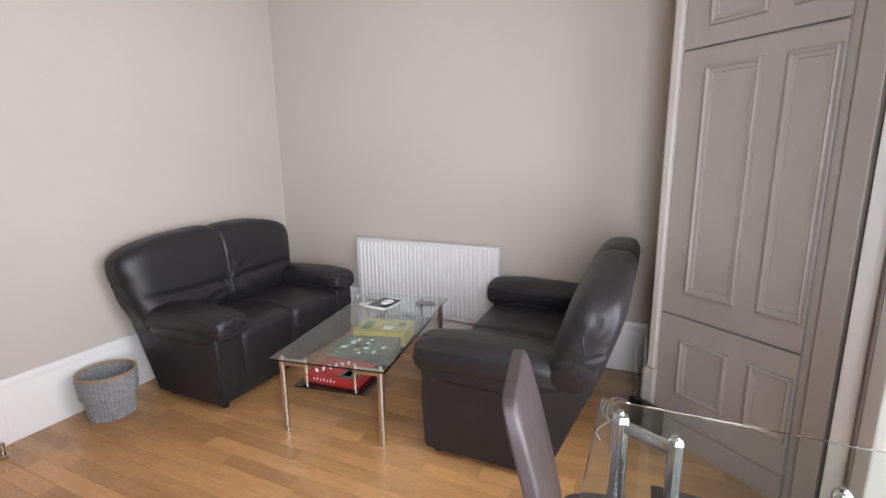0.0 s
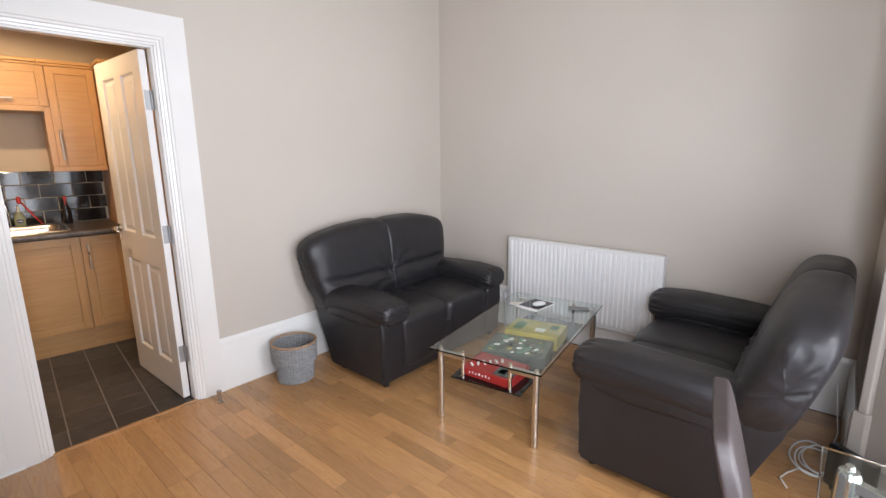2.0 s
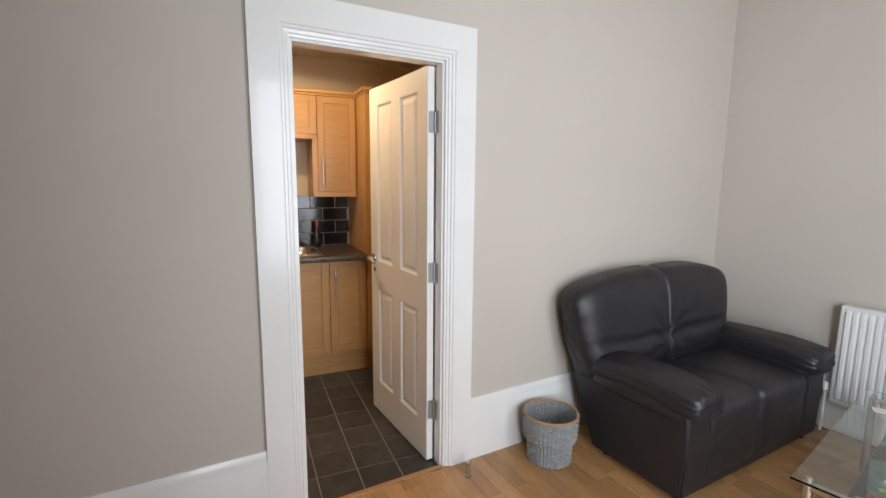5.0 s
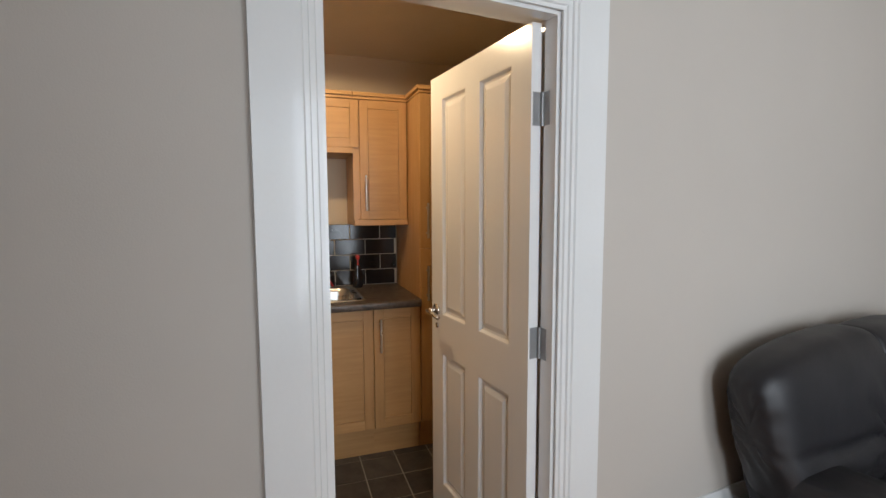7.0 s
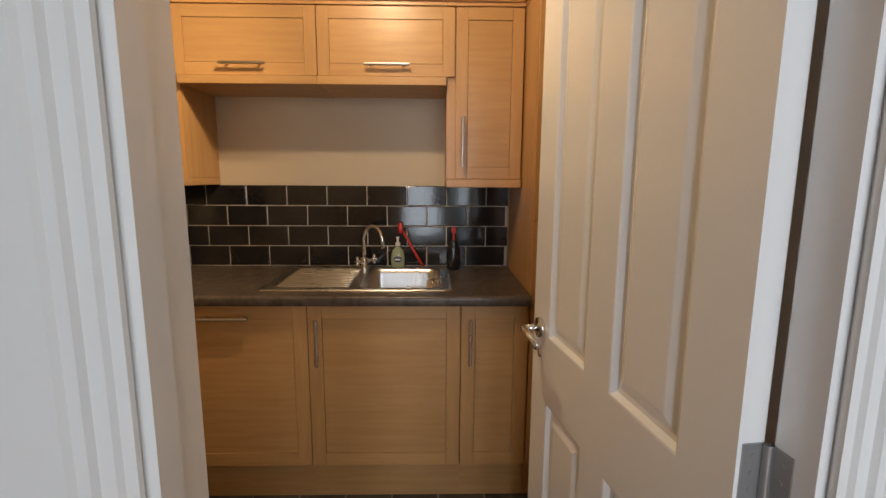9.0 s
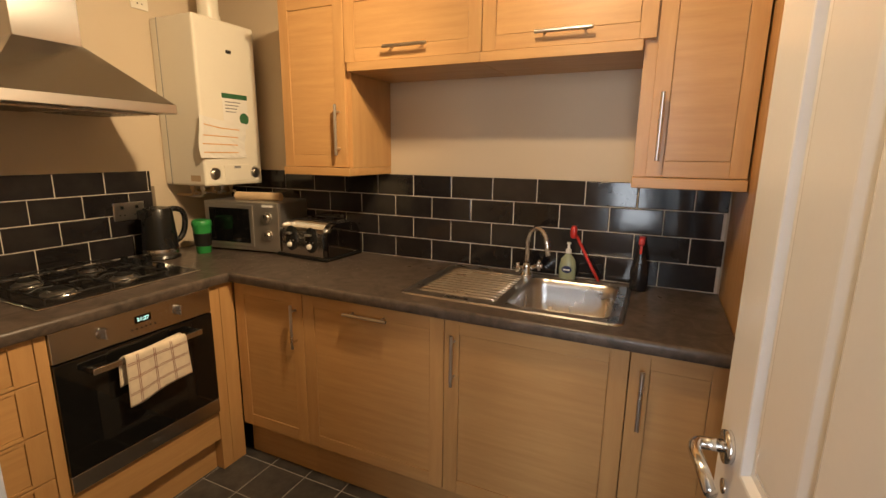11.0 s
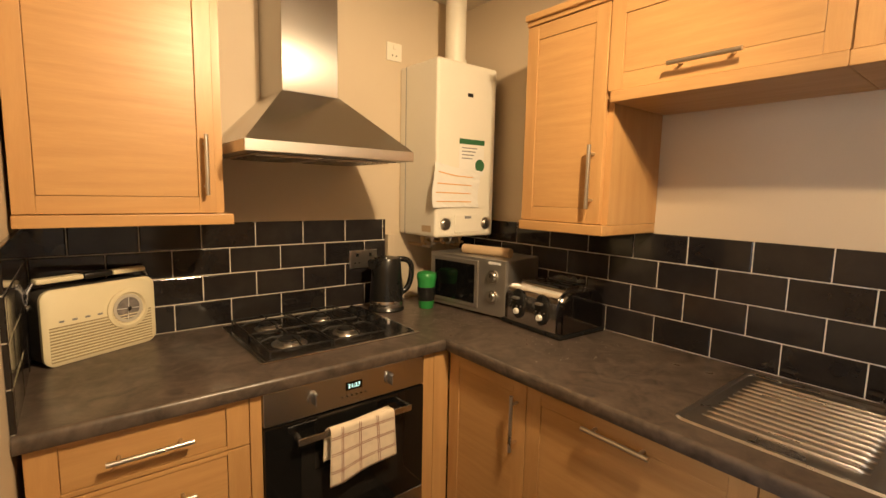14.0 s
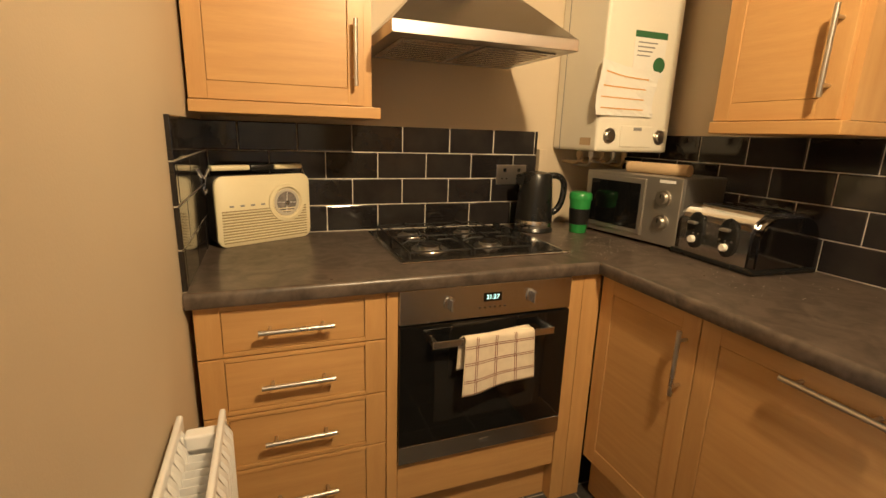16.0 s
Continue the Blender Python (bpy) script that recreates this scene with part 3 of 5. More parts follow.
ex = bmesh.ops.extrude_face_region(bm, geom=bm.faces[:])
bmesh.ops.translate(bm, vec=(0, 0, 0.040), verts=[v for v in ex["geom"] if isinstance(v, bmesh.types.BMVert)])
part("top", bm, LAM, wt)
nose = [(0.0, 0.870), (0.0, 0.910), (0.004, 0.9095), (0.008, 0.907), (0.0112, 0.902), (0.012, 0.897), (0.012, 0.876), (0.009, 0.870)]
bm = bmesh.new()
moulding(bm, nose, (XF - r, YF - r), (XF - r, -0.034))
# the run before the hob, its end mitred into the corner
moulding(bm, [(-u, z) for u, z in nose], (XF - r, YF - r), (EL, YF - r))
part("front_edge", bm, LAM, wt, "", 50)

# ---- wall units ----
def SW(y0):
    return pose(-1.620, y0, 0, 0, 0, 90)


WD = 0.335
PELM, WB, WTOP = 1.328, 1.362, 2.072


def wall_unit(m, wdt, z0, z1, label, doors, pelmet=True, ret=(0, 0), cornice=True, dep=WD):
    u = thing("wall_cabinet", m, label, "cabinet", "fitted wall cabinets")
    part("carcass", B(0.001, wdt - 0.001, 0.0195, dep, z0, z1), UNITV, u)
    for x0, x1, h in doors:
        shaker(u, x0, x1, z0, z1, h, 0.050, 0.050)
    part("light_pelmet", B(-ret[0], wdt + ret[1], -0.012, dep, z0 - 0.036, z0 - 0.001, 0.003), UNIT, u)
    if cornice:
        bm = bmesh.new()
        box(bm, 0, wdt, -0.006, dep, z1 + 0.001, z1 + 0.016, 0.002)
        box(bm, 0, wdt, -0.020, dep, z1 + 0.016, z1 + 0.040, 0.005)
        part("cornice", bm, UNIT, u)
    return u


wall_unit(SW(-1.862), 0.366, WB, WTOP, "oak-effect wall cabinet with upright bar handle", [(0, 0.345, ((0.312, 0, 1.415), (0.312, 0, 1.625)))])
wall_unit(SW(-1.495), 0.5845, 1.79, WTOP, "oak-effect lift-up bridging wall cabinet with bar handle", [(-0.021, 0.5845, ((0.185, 0, 1.835), (0.375, 0, 1.835)))])
wall_unit(SW(-0.910), 0.545, 1.79, WTOP, "oak-effect lift-up bridging wall cabinet with bar handle", [(0, 0.582, ((0.20, 0, 1.835), (0.39, 0, 1.835)))])
wall_unit(SW(-0.364), 0.329, WB, WTOP, "oak-effect wall cabinet beside the tall end panel", [(0.038, 0.329, ((0.070, 0, 1.415), (0.070, 0, 1.625)))])
wall_unit(pose(-0.122, -2.282, 0, 0, 0, 180), 0.527, 1.376, 2.10, "oak-effect wall cabinet beside the cooker hood", [(0, 0.50, ((0.468, 0, 1.435), (0.468, 0, 1.625)))], ret=(0, 0.022), dep=0.33)
# tall housing at the end of the run
tall = thing("tall_cabinet", SR(-0.030), "tall oak-effect larder housing at the end of the worktop", "cabinet", "fitted base cabinets")
part("carcass", B(0.0, 0.60, 0.0195, 0.595, 0.10, 2.072), UNITV, tall)
shaker(tall, 0.0, 0.60, 0.168, 1.20, ((0.04, 0, 0.9), (0.04, 0, 1.1)))
shaker(tall, 0.0, 0.60, 1.20, 2.072, ((0.04, 0, 1.26), (0.04, 0, 1.46)))
part("plinth", B(0, 0.60, 0.045, 0.06, 0.0, 0.10), UNIT, tall)
bm = bmesh.new()
box(bm, -0.004, 0.60, -0.006, 0.595, 2.073, 2.088, 0.002)
box(bm, -0.018, 0.60, -0.020, 0.595, 2.088, 2.112, 0.005)
part("cornice", bm, UNIT, tall)

# ---- built-in oven ----
ov = thing("oven", HR(-0.651), "built-in stainless steel electric oven with dark glass door", "oven")
part("body", B(0.004, 0.571, 0.02, 0.55, 0.296, 0.864), BLACKP, ov)
part("control_panel", B(0.0, 0.575, -0.010, 0.02, 0.762, 0.866, 0.002), STEEL, ov)
od = part("oven_door", B(0.0, 0.575, -0.012, 0.018, 0.362, 0.757, 0.003), BLACKG, ov, "black glass oven door")
part("lower_trim", B(0.0, 0.575, -0.012, 0.018, 0.298, 0.361, 0.002), STEEL, od)
part("window", B(0.11, 0.465, -0.0128, -0.0115, 0.43, 0.655), material("oven_inner_glass", (0.014, 0.013, 0.012), 0.05, bump=0), od)
bm = bmesh.new()
box(bm, 0.085, 0.49, -0.060, -0.052, 0.700, 0.722, 0.002)
for x in (0.088, 0.474):
    box(bm, x, x + 0.013, -0.058, -0.011, 0.700, 0.722, 0.002)
part("handle", bm, STEEL, od, "flat steel door handle")
for x in (0.155, 0.430):
    bm = bmesh.new()
    rod(bm, (x, -0.010, 0.815), (x, -0.015, 0.815), 0.021, n=28)
    box(bm, x - 0.006, x + 0.006, -0.034, -0.014, 0.796, 0.834, 0.003)
    part("control_knob", bm, STEEL, ov, "steel control knob")
part("display", B(0.262, 0.322, -0.0112, -0.0095, 0.811, 0.838), BLACKG, ov)
for i in range(6):
    part("button", rod(bmesh.new(), (0.25 + i * 0.017, -0.0095, 0.792), (0.25 + i * 0.017, -0.0122, 0.792), 0.0028, n=10), BLACKP, ov)


def lettering(word, size, m, mat, parent, depth=0.0004, name="lettering"):
    cu = bpy.data.curves.new(name, "FONT")
    cu.body, cu.size, cu.extrude, cu.align_x, cu.align_y = word, size, depth, "CENTER", "CENTER"
    tmp = bpy.data.objects.new(name, cu)
    me = bpy.data.meshes.new_from_object(tmp)
    bpy.data.objects.remove(tmp)
    me.materials.clear()
    me.materials.append(mat)
    ob = new(name, me)
    ob.parent = parent
    ob.matrix_basis = m
    return ob


lettering("21:27", 0.020, pose(0.292, -0.0118, 0.8245, 90, 0, 0), DISPLAY, ov, name="clock_digits")
part("badge", B(0.27, 0.305, -0.0132, -0.012, 0.322, 0.336), CHROME, ov)

# ---- gas hob ----
hob = thing("gas_hob", pose(-0.990, -2.318, 0.910), "four-burner gas hob with black pan supports and steel rim", "hob")
bm = bmesh.new()
box(bm, -0.305, 0.305, -0.248, 0.248, 0.0, 0.006, 0.003)
part("rim", bm, STEEL, hob, "steel rim")
part("plate", B(-0.288, 0.288, -0.232, 0.232, 0.005, 0.009, 0.002), material("dark_hob_plate", (0.035, 0.032, 0.030), 0.16, 0.6, bump=0.0005), hob)
burners = [(0.165, 0.110, 0.040), (0.165, -0.115, 0.034), (-0.055, 0.110, 0.034), (-0.055, -0.115, 0.028)]
for bx_, by_, br in burners:
    bm = bmesh.new()
    lathe(bm, [(br * 1.55, 0.009), (br * 1.5, 0.012), (br * 1.05, 0.014), (br * 1.05, 0.022), (br * 0.98, 0.024)], 24, (bx_, by_, 0))
    bn_ = part("burner", bm, SINKS, hob, "", 40)
    part("burner_cap", lathe(bmesh.new(), [(br * 0.95, 0.0242), (br * 0.95, 0.029), (br * 0.8, 0.031), (0.004, 0.0315)], 24, (bx_, by_, 0)), IRON, bn_, "", 40)
for cx, wd in ((0.165, 0.105), (-0.055, 0.105)):
    bm = bmesh.new()
    for y0, y1 in ((-0.225, -0.005), (0.005, 0.225)):
        yc = (y0 + y1) / 2
        tube(bm, [(cx - wd, y0, 0.030), (cx + wd, y0, 0.030), (cx + wd, y1, 0.030), (cx - wd, y1, 0.030)], 0.0030, 8, True)
        for a, b in (((cx - wd, yc), (cx - 0.025, yc)), ((cx + wd, yc), (cx + 0.025, yc)), ((cx, y0), (cx, yc - 0.025)), ((cx, y1), (cx, yc + 0.025))):
            tube(bm, [(*a, 0.030), (a[0] * 0.6 + b[0] * 0.4, a[1] * 0.6 + b[1] * 0.4, 0.042), (*b, 0.041)], 0.0034, 8)
        for x in (cx - wd, cx + wd):
            for y in (y0, y1):
                rod(bm, (x, y, 0.008), (x, y, 0.030), 0.0032, n=8)
    part("pan_support", bm, IRON, hob, "black wire pan support", 50)
for i in range(4):
    bm = bmesh.new()
    lathe(bm, [(0.019, 0.009), (0.019, 0.013), (0.016, 0.015), (0.015, 0.030), (0.013, 0.032)], 20, (-0.225, -0.165 + i * 0.085, 0))
    box(bm, -0.228, -0.222, -0.18 + i * 0.085, -0.15 + i * 0.085, 0.031, 0.036)
    part("control_knob", bm, BLACKP, hob, "", 40)

# ---- cooker hood ----
hd = thing("cooker_hood", pose(-0.981, YH, 0), "stainless steel chimney cooker hood", "cooker hood")
bm = bmesh.new()
plan = [(-0.309, 0.0), (0.309, 0.0), (0.309, 0.487), (-0.309, 0.487)]
top = [(-0.112, 0.0), (0.112, 0.0), (0.112, 0.262), (-0.112, 0.262)]
a = [bm.verts.new((x, y, 1.612)) for x, y in plan]
b = [bm.verts.new((x, y, 1.816)) for x, y in top]
for i in range(4):
    bm.faces.new((a[i], a[(i + 1) % 4], b[(i + 1) % 4], b[i]))
bm.faces.new(b)
bm.faces.new(a[::-1])
part("canopy", bm, STEEL, hd)
part("lip", B(-0.312, 0.312, 0.001, 0.490, 1.574, 1.611, 0.002), material("satin_steel", (0.62, 0.60, 0.58), 0.36, 1.0, scale=2, fine=40, stretch=(1, 12, 12), spread=0.05, bump=0), hd)
CHIM = material("upright_brushed_steel", (0.44, 0.425, 0.41), 0.21, 1.0, scale=2, fine=40, stretch=(12, 12, 1), spread=0.04, bump=0, rough_vary=0.012)
CHIM.node_tree.nodes["Principled BSDF"].inputs["Anisotropic"].default_value = 0.85
part("chimney", B(-0.110, 0.110, 0.001, 0.258, 1.812, ZC - 0.001, 0.002), CHIM, hd)
for x0, x1 in ((-0.27, -0.01), (0.01, 0.27)):
    gf = part("grease_filter", B(x0, x1, 0.06, 0.43, 1.569, 1.574, 0.002), STEEL, hd)
    for k in range(9):
        part("slat", B(x0 + 0.02, x1 - 0.02, 0.085 + k * 0.038, 0.098 + k * 0.038, 1.566, 1.570), STEEL, gf)

# ---- boiler, flue, boxing ----
bo = thing("boiler", pose(-1.730, YH, 0), "cream enamelled wall-hung gas boiler with notices stuck on", "boiler")
part("casing", B(-0.182, 0.184, 0.001, 0.304, 1.252, 2.056, 0.012, 3), BOILER, bo)
part("seam", B(-0.1835, 0.1855, 0.055, 0.058, 1.255, 2.052), GREYP, bo)
part("badge", B(-0.026, 0.006, 0.303, 0.306, 1.905, 1.922, 0.001), BLACKP, bo)
part("control_flap", B(-0.088, 0.072, 0.302, 0.309, 1.272, 1.356, 0.003), BOILER, bo)
part("flap_catch", B(-0.03, 0.01, 0.3085, 0.3105, 1.338, 1.350), GREYP, bo)
for x in (-0.130, 0.125):
    bm = bmesh.new()
    rod(bm, (x, 0.303, 1.314), (x, 0.307, 1.314), 0.030, n=26)
    rod(bm, (x, 0.306, 1.314), (x, 0.318, 1.314), 0.018, n=22)
    part("dial", bm, NICKEL, bo, "", 40)
part("notice", B(-0.105, 0.050, 0.3045, 0.3056, 1.545, 1.710), PAPER, bo, "white and green printed notice")
part("notice_header", B(-0.107, 0.052, 0.3057, 0.3062, 1.688, 1.712), GREENP, bo)
for i in range(4):
    part("print_line", B(-0.06 + 0.01 * i, 0.035, 0.3056, 0.3060, 1.668 - i * 0.016, 1.673 - i * 0.016), GREYP, bo)
part("notice_badge", lathe(bmesh.new(), [(0.030, 0.0), (0.029, 0.0012)], 20), GREENP, bo).matrix_basis = pose(-0.080, 0.3056, 1.592, -90, 0, 0)
bm = bmesh.new()
nx, nz = 12, 12


def sheet_point(i, j):
    u, v = i / nx, j / nz
    x = -0.075 + 0.285 * u + 0.008 * math.sin(v * 5)
    y = 0.3095 + 0.009 * abs(noise.noise(Vector((i * 0.5, j * 0.45, 3)))) + 0.022 * max(0, u - 0.72) ** 1.2 * 2
    return Vector((x, y, 1.392 + 0.175 * v + 0.016 * u * v + (0.03 * max(0, u - 0.55) * (v > 0.7))))


grid = [[bm.verts.new(sheet_point(i, j)) for i in range(nx + 1)] for j in range(nz + 1)]
for j in range(nz):
    for i in range(nx):
        bm.faces.new((grid[j][i], grid[j][i + 1], grid[j + 1][i + 1], grid[j + 1][i]))
part("paper_sheet", bm, PAPER, bo, "creased white paper with orange lines")
for r_ in (1.6, 4.2, 6.8, 9.4):
    bm = bmesh.new()
    pa = [sheet_point(i, r_) + Vector((0, 0.0016, 0)) for i in range(2, nx)]
    va, vb = [bm.verts.new(p) for p in pa], [bm.verts.new(p + Vector((0, 0, 0.0045))) for p in pa]
    for k in range(len(pa) - 1):
        bm.faces.new((va[k], va[k + 1], vb[k + 1], vb[k]))
    part("orange_line", bm, ORANGE, bo)
part("stain_label", B(0.1838, 0.1850, 0.20, 0.27, 1.275, 1.305), CARDT, bo)
bm = bmesh.new()
rod(bm, (-0.027, 0.165, 2.056), (-0.027, 0.165, ZC - 0.001), 0.050, n=32)
rod(bm, (-0.027, 0.165, 2.075), (-0.027, 0.165, 2.10), 0.056, n=32)
rod(bm, (-0.027, 0.165, 2.056), (-0.027, 0.165, 2.068), 0.060, n=32)
part("flue", bm, BOILER, bo, "cream round flue pipe", 40)
for i, x in enumerate((-0.12, -0.06, 0.0, 0.06, 0.12)):
    bm = bmesh.new()
    low = 1.185 + 0.012 * (i % 3)
    tube(bm, [(x, 0.12, 1.254), (x, 0.12, low + 0.02)] + bend((x, 0.12, low + 0.02), (x, 0.12, low), (x, 0.09, low)) + [Vector((x, 0.002, low))], 0.0075, 10)
    rod(bm, (x, 0.12, 1.222), (x, 0.12, 1.245), 0.013, n=6)
    rod(bm, (x, 0.12, 1.205), (x, 0.148, 1.205), 0.006, n=8)
    part("valve_pipe", bm, NICKEL if i % 2 else CARDT, bo, "", 40)
bx = thing("pipe_boxing", pose(-1.478, YH, 0.9105), "cream painted board beside the boiler pipes", "boxing")
part("board", B(-0.022, 0.014, 0.001, 0.030, 0.0, 0.338, 0.002), KWALL, bx)
# fused spur on the wall, twin socket on the tiles
def socket_plate(m, wdt, hgt, label, twin):
    s = thing("wall_socket", m, label, "socket")
    part("back_box", B(-wdt / 2, wdt / 2, 0.0, 0.006, -hgt / 2, hgt / 2, 0.002), NICKEL if twin else BOILER, s)
    for x in ((-0.035, 0.035) if twin else (0.0,)):
        part("switch", B(x - 0.007, x + 0.007, 0.006, 0.010, 0.012, 0.028, 0.001), BLACKP if twin else BOILER, s)
        for k in (-0.011, 0.011):
            part("slot", B(x + k - 0.003, x + k + 0.003, 0.0055, 0.0066, -0.02, -0.014), BLACKP, s)
    return s


socket_plate(pose(-1.335, YH + 0.0135, 1.135), 0.146, 0.086, "brushed steel twin socket on the black tiles", True)
socket_plate(pose(-1.508, YH + 0.0005, 2.126), 0.084, 0.084, "white switched spur on the wall beside the boiler", False)

# ---- kitchen ceiling lamp ----
kl = thing("ceiling_lamp", pose(-0.915, -0.70, ZC), "chrome ceiling spotlight bar with warm bulbs", "lamp")
part("bar", B(-0.10, 0.10, -0.018, 0.018, -0.020, -0.0005, 0.006, 3), CHROME, kl, "", 40)
for x, y in ((-0.055, -0.04), (0.055, 0.04)):
    hd_ = part("spot_head", lathe(bmesh.new(), [(0.022, -0.036), (0.034, -0.062), (0.032, -0.0625), (0.020, -0.040), (0.012, -0.036)], 24, (x, y, 0)), CHROME, kl, "", 40)
    part("bulb", lathe(bmesh.new(), [(0.004, -0.078), (0.020, -0.074), (0.026, -0.066), (0.024, -0.058), (0.015, -0.046)], 20, (x, y, 0)), BULB, hd_, "glowing warm glass bulb", True)
    part("arm", rod(bmesh.new(), (x * 0.9, y * 0.3, -0.018), (x, y, -0.038), 0.005, n=10), CHROME, hd_)


# ---- sink ----
sk = thing("sink", pose(0, 0, 0.910), "inset stainless steel sink with ribbed drainer", "sink")
bm = bmesh.new()
X0, X1, Y0, Y1 = SX0, SX1, SY0, SY1
BY0, BY1, BX0, BX1 = -0.735, -0.385, -1.862, -1.452       # the bowl


def round_rect(x0, x1, y0, y1, r, n=6):
    pts = []
    for cx, cy, a in ((x1 - r, y1 - r, 0), (x0 + r, y1 - r, 90), (x0 + r, y0 + r, 180), (x1 - r, y0 + r, 270)):
        for k in range(n + 1):
            t = radians(a + 90 * k / n)
            pts.append((cx + r * math.cos(t), cy + r * math.sin(t)))
    return pts


def loops(bm, rings, close=True):
    rs = [[bm.verts.new(p) for p in ring] for ring in rings]
    for a, b in zip(rs, rs[1:]):
        for k in range(len(a)):
            bm.faces.new((a[k], a[(k + 1) % len(a)], b[(k + 1) % len(b)], b[k]))
    if close:
        bm.faces.new(rs[-1])
    return rs


def at_z(plan, z):
    return [(x, y, z) for x, y in plan]


loops(bm, [at_z(round_rect(X0, X1, Y0, Y1, 0.03), 0.0005), at_z(round_rect(X0 + 0.004, X1 - 0.004, Y0 + 0.004, Y1 - 0.004, 0.028), 0.006),
           at_z(round_rect(X0 + 0.014, X1 - 0.014, Y0 + 0.014, Y1 - 0.014, 0.024), 0.005), at_z(round_rect(X0 + 0.017, X1 - 0.017, Y0 + 0.017, Y1 - 0.017, 0.022), 0.0025)], False)
part("rim", bm, SINKS, sk, "", 40)
# flat deck round the bowl and under the drainer
bm = bmesh.new()
gx, gy = [X0 + 0.016, BX0, BX1, X1 - 0.016], [Y0 + 0.016, BY0, BY1, Y1 - 0.016]
gv = [[bm.verts.new((x, y, 0.0012)) for y in gy] for x in gx]
for i in range(3):
    for j in range(3):
        if (i, j) != (1, 1):
            bm.faces.new((gv[i][j], gv[i + 1][j], gv[i + 1][j + 1], gv[i][j + 1]))
ex = bmesh.ops.extrude_face_region(bm, geom=bm.faces[:])
bmesh.ops.translate(bm, vec=(0, 0, 0.0014), verts=[v for v in ex["geom"] if isinstance(v, bmesh.types.BMVert)])
part("deck", bm, SINKS, sk)
bm = bmesh.new()
loops(bm, [at_z(round_rect(BX0 - 0.012, BX1 + 0.012, BY0 - 0.012, BY1 + 0.012, 0.07), 0.0028), at_z(round_rect(BX0 - 0.008, BX1 + 0.008, BY0 - 0.008, BY1 + 0.008, 0.068), 0.0042),
           at_z(round_rect(BX0, BX1, BY0, BY1, 0.062), 0.0), at_z(round_rect(BX0 + 0.006, BX1 - 0.006, BY0 + 0.006, BY1 - 0.006, 0.06), -0.03),
           at_z(round_rect(BX0 + 0.012, BX1 - 0.012, BY0 + 0.012, BY1 - 0.012, 0.058), -0.125), at_z(round_rect(BX0 + 0.03, BX1 - 0.03, BY0 + 0.03, BY1 - 0.03, 0.05), -0.148),
           at_z(round_rect(BX0 + 0.07, BX1 - 0.07, BY0 + 0.07, BY1 - 0.07, 0.04), -0.152)])
part("bowl", bm, SINKS, sk, "", True)
part("waste", lathe(bmesh.new(), [(0.040, -0.1515), (0.038, -0.149), (0.03, -0.1495), (0.012, -0.1497)], 24, (-1.657, -0.56, 0)), CHROME, sk, "", 40)
for i in range(12):
    x = X0 + 0.062 + i * 0.033
    part("drainer_rib", tube(bmesh.new(), [(x, Y0 + 0.045, 0.001), (x, Y0 + 0.065, 0.0040), (x, BY0 - 0.055, 0.0040), (x, BY0 - 0.035, 0.001)], 0.0046, 8), SINKS, sk, "", True)

# ---- mixer tap ----
tp = thing("mixer_tap", pose(-1.858, -0.765, 0.913, 0, 0, 48), "chrome mixer tap with swan neck", "tap")
bm = bmesh.new()
lathe(bm, [(0.027, 0.0), (0.027, 0.008), (0.020, 0.016), (0.019, 0.05), (0.014, 0.06)], 22)
part("body", bm, CHROME, tp, "", 40)
bm = bmesh.new()
arc = [(0, 0, 0.05), (0, 0, 0.12)] + [(0.0 + 0.062 - 0.062 * math.cos(radians(a)), 0.012 * a / 180, 0.15 + 0.068 * math.sin(radians(a))) for a in range(0, 181, 18)] + [(0.126, 0.014, 0.115)]
tube(bm, arc, 0.0105, 14)
part("spout", bm, CHROME, tp, "", True)
for s in (-1, 1):
    bm = bmesh.new()
    rod(bm, (0, 0, 0.032), (0.012, s * 0.042, 0.044), 0.0115, n=14)
    for k in range(4):
        t = k * math.tau / 4
        rod(bm, (0.014, s * 0.05, 0.046), (0.014 + 0.022 * math.cos(t), s * (0.05 + 0.006), 0.046 + 0.022 * math.sin(t)), 0.0075, 0.009, n=10)
    rod(bm, (0.010, s * 0.038, 0.042), (0.016, s * 0.062, 0.049), 0.012, n=14)
    part("tap_head", bm, CHROME, tp, "", True)

# ---- things at the sink ----
so = thing("soap_bottle", pose(-1.905, -0.600, 0.9105), "clear washing-up liquid bottle with round dark label", "bottle")
part("bottle", lathe(bmesh.new(), [(0.026, 0.0), (0.030, 0.006), (0.031, 0.05), (0.026, 0.085), (0.012, 0.105), (0.010, 0.112)], 24, sx=0.7, sy=1.15), material("pale_green_liquid", (0.33, 0.36, 0.22), 0.2, bump=0), so, "", True)
part("pump", lathe(bmesh.new(), [(0.012, 0.112), (0.012, 0.128), (0.006, 0.132), (0.005, 0.150), (0.009, 0.152), (0.008, 0.158)], 16), PAPER, so, "", 40)
part("label", lathe(bmesh.new(), [(0.021, 0.0), (0.021, 0.0012)], 24, sx=1.0, sy=0.75), material("navy_print", (0.01, 0.02, 0.08), 0.4, bump=0), so, "dark blue oval label").matrix_basis = pose(0.0215, 0, 0.045, 0, 90, 0) @ pose(0, 0, 0, 0, 0, 90)
part("label_band", B(0.0225, 0.0233, -0.014, 0.014, 0.041, 0.047), WHITEP, so)
br_ = thing("washing_up_brush", pose(-1.925, -0.555, 0.9105), "red plastic washing-up brush leaning on the tiles", "brush")
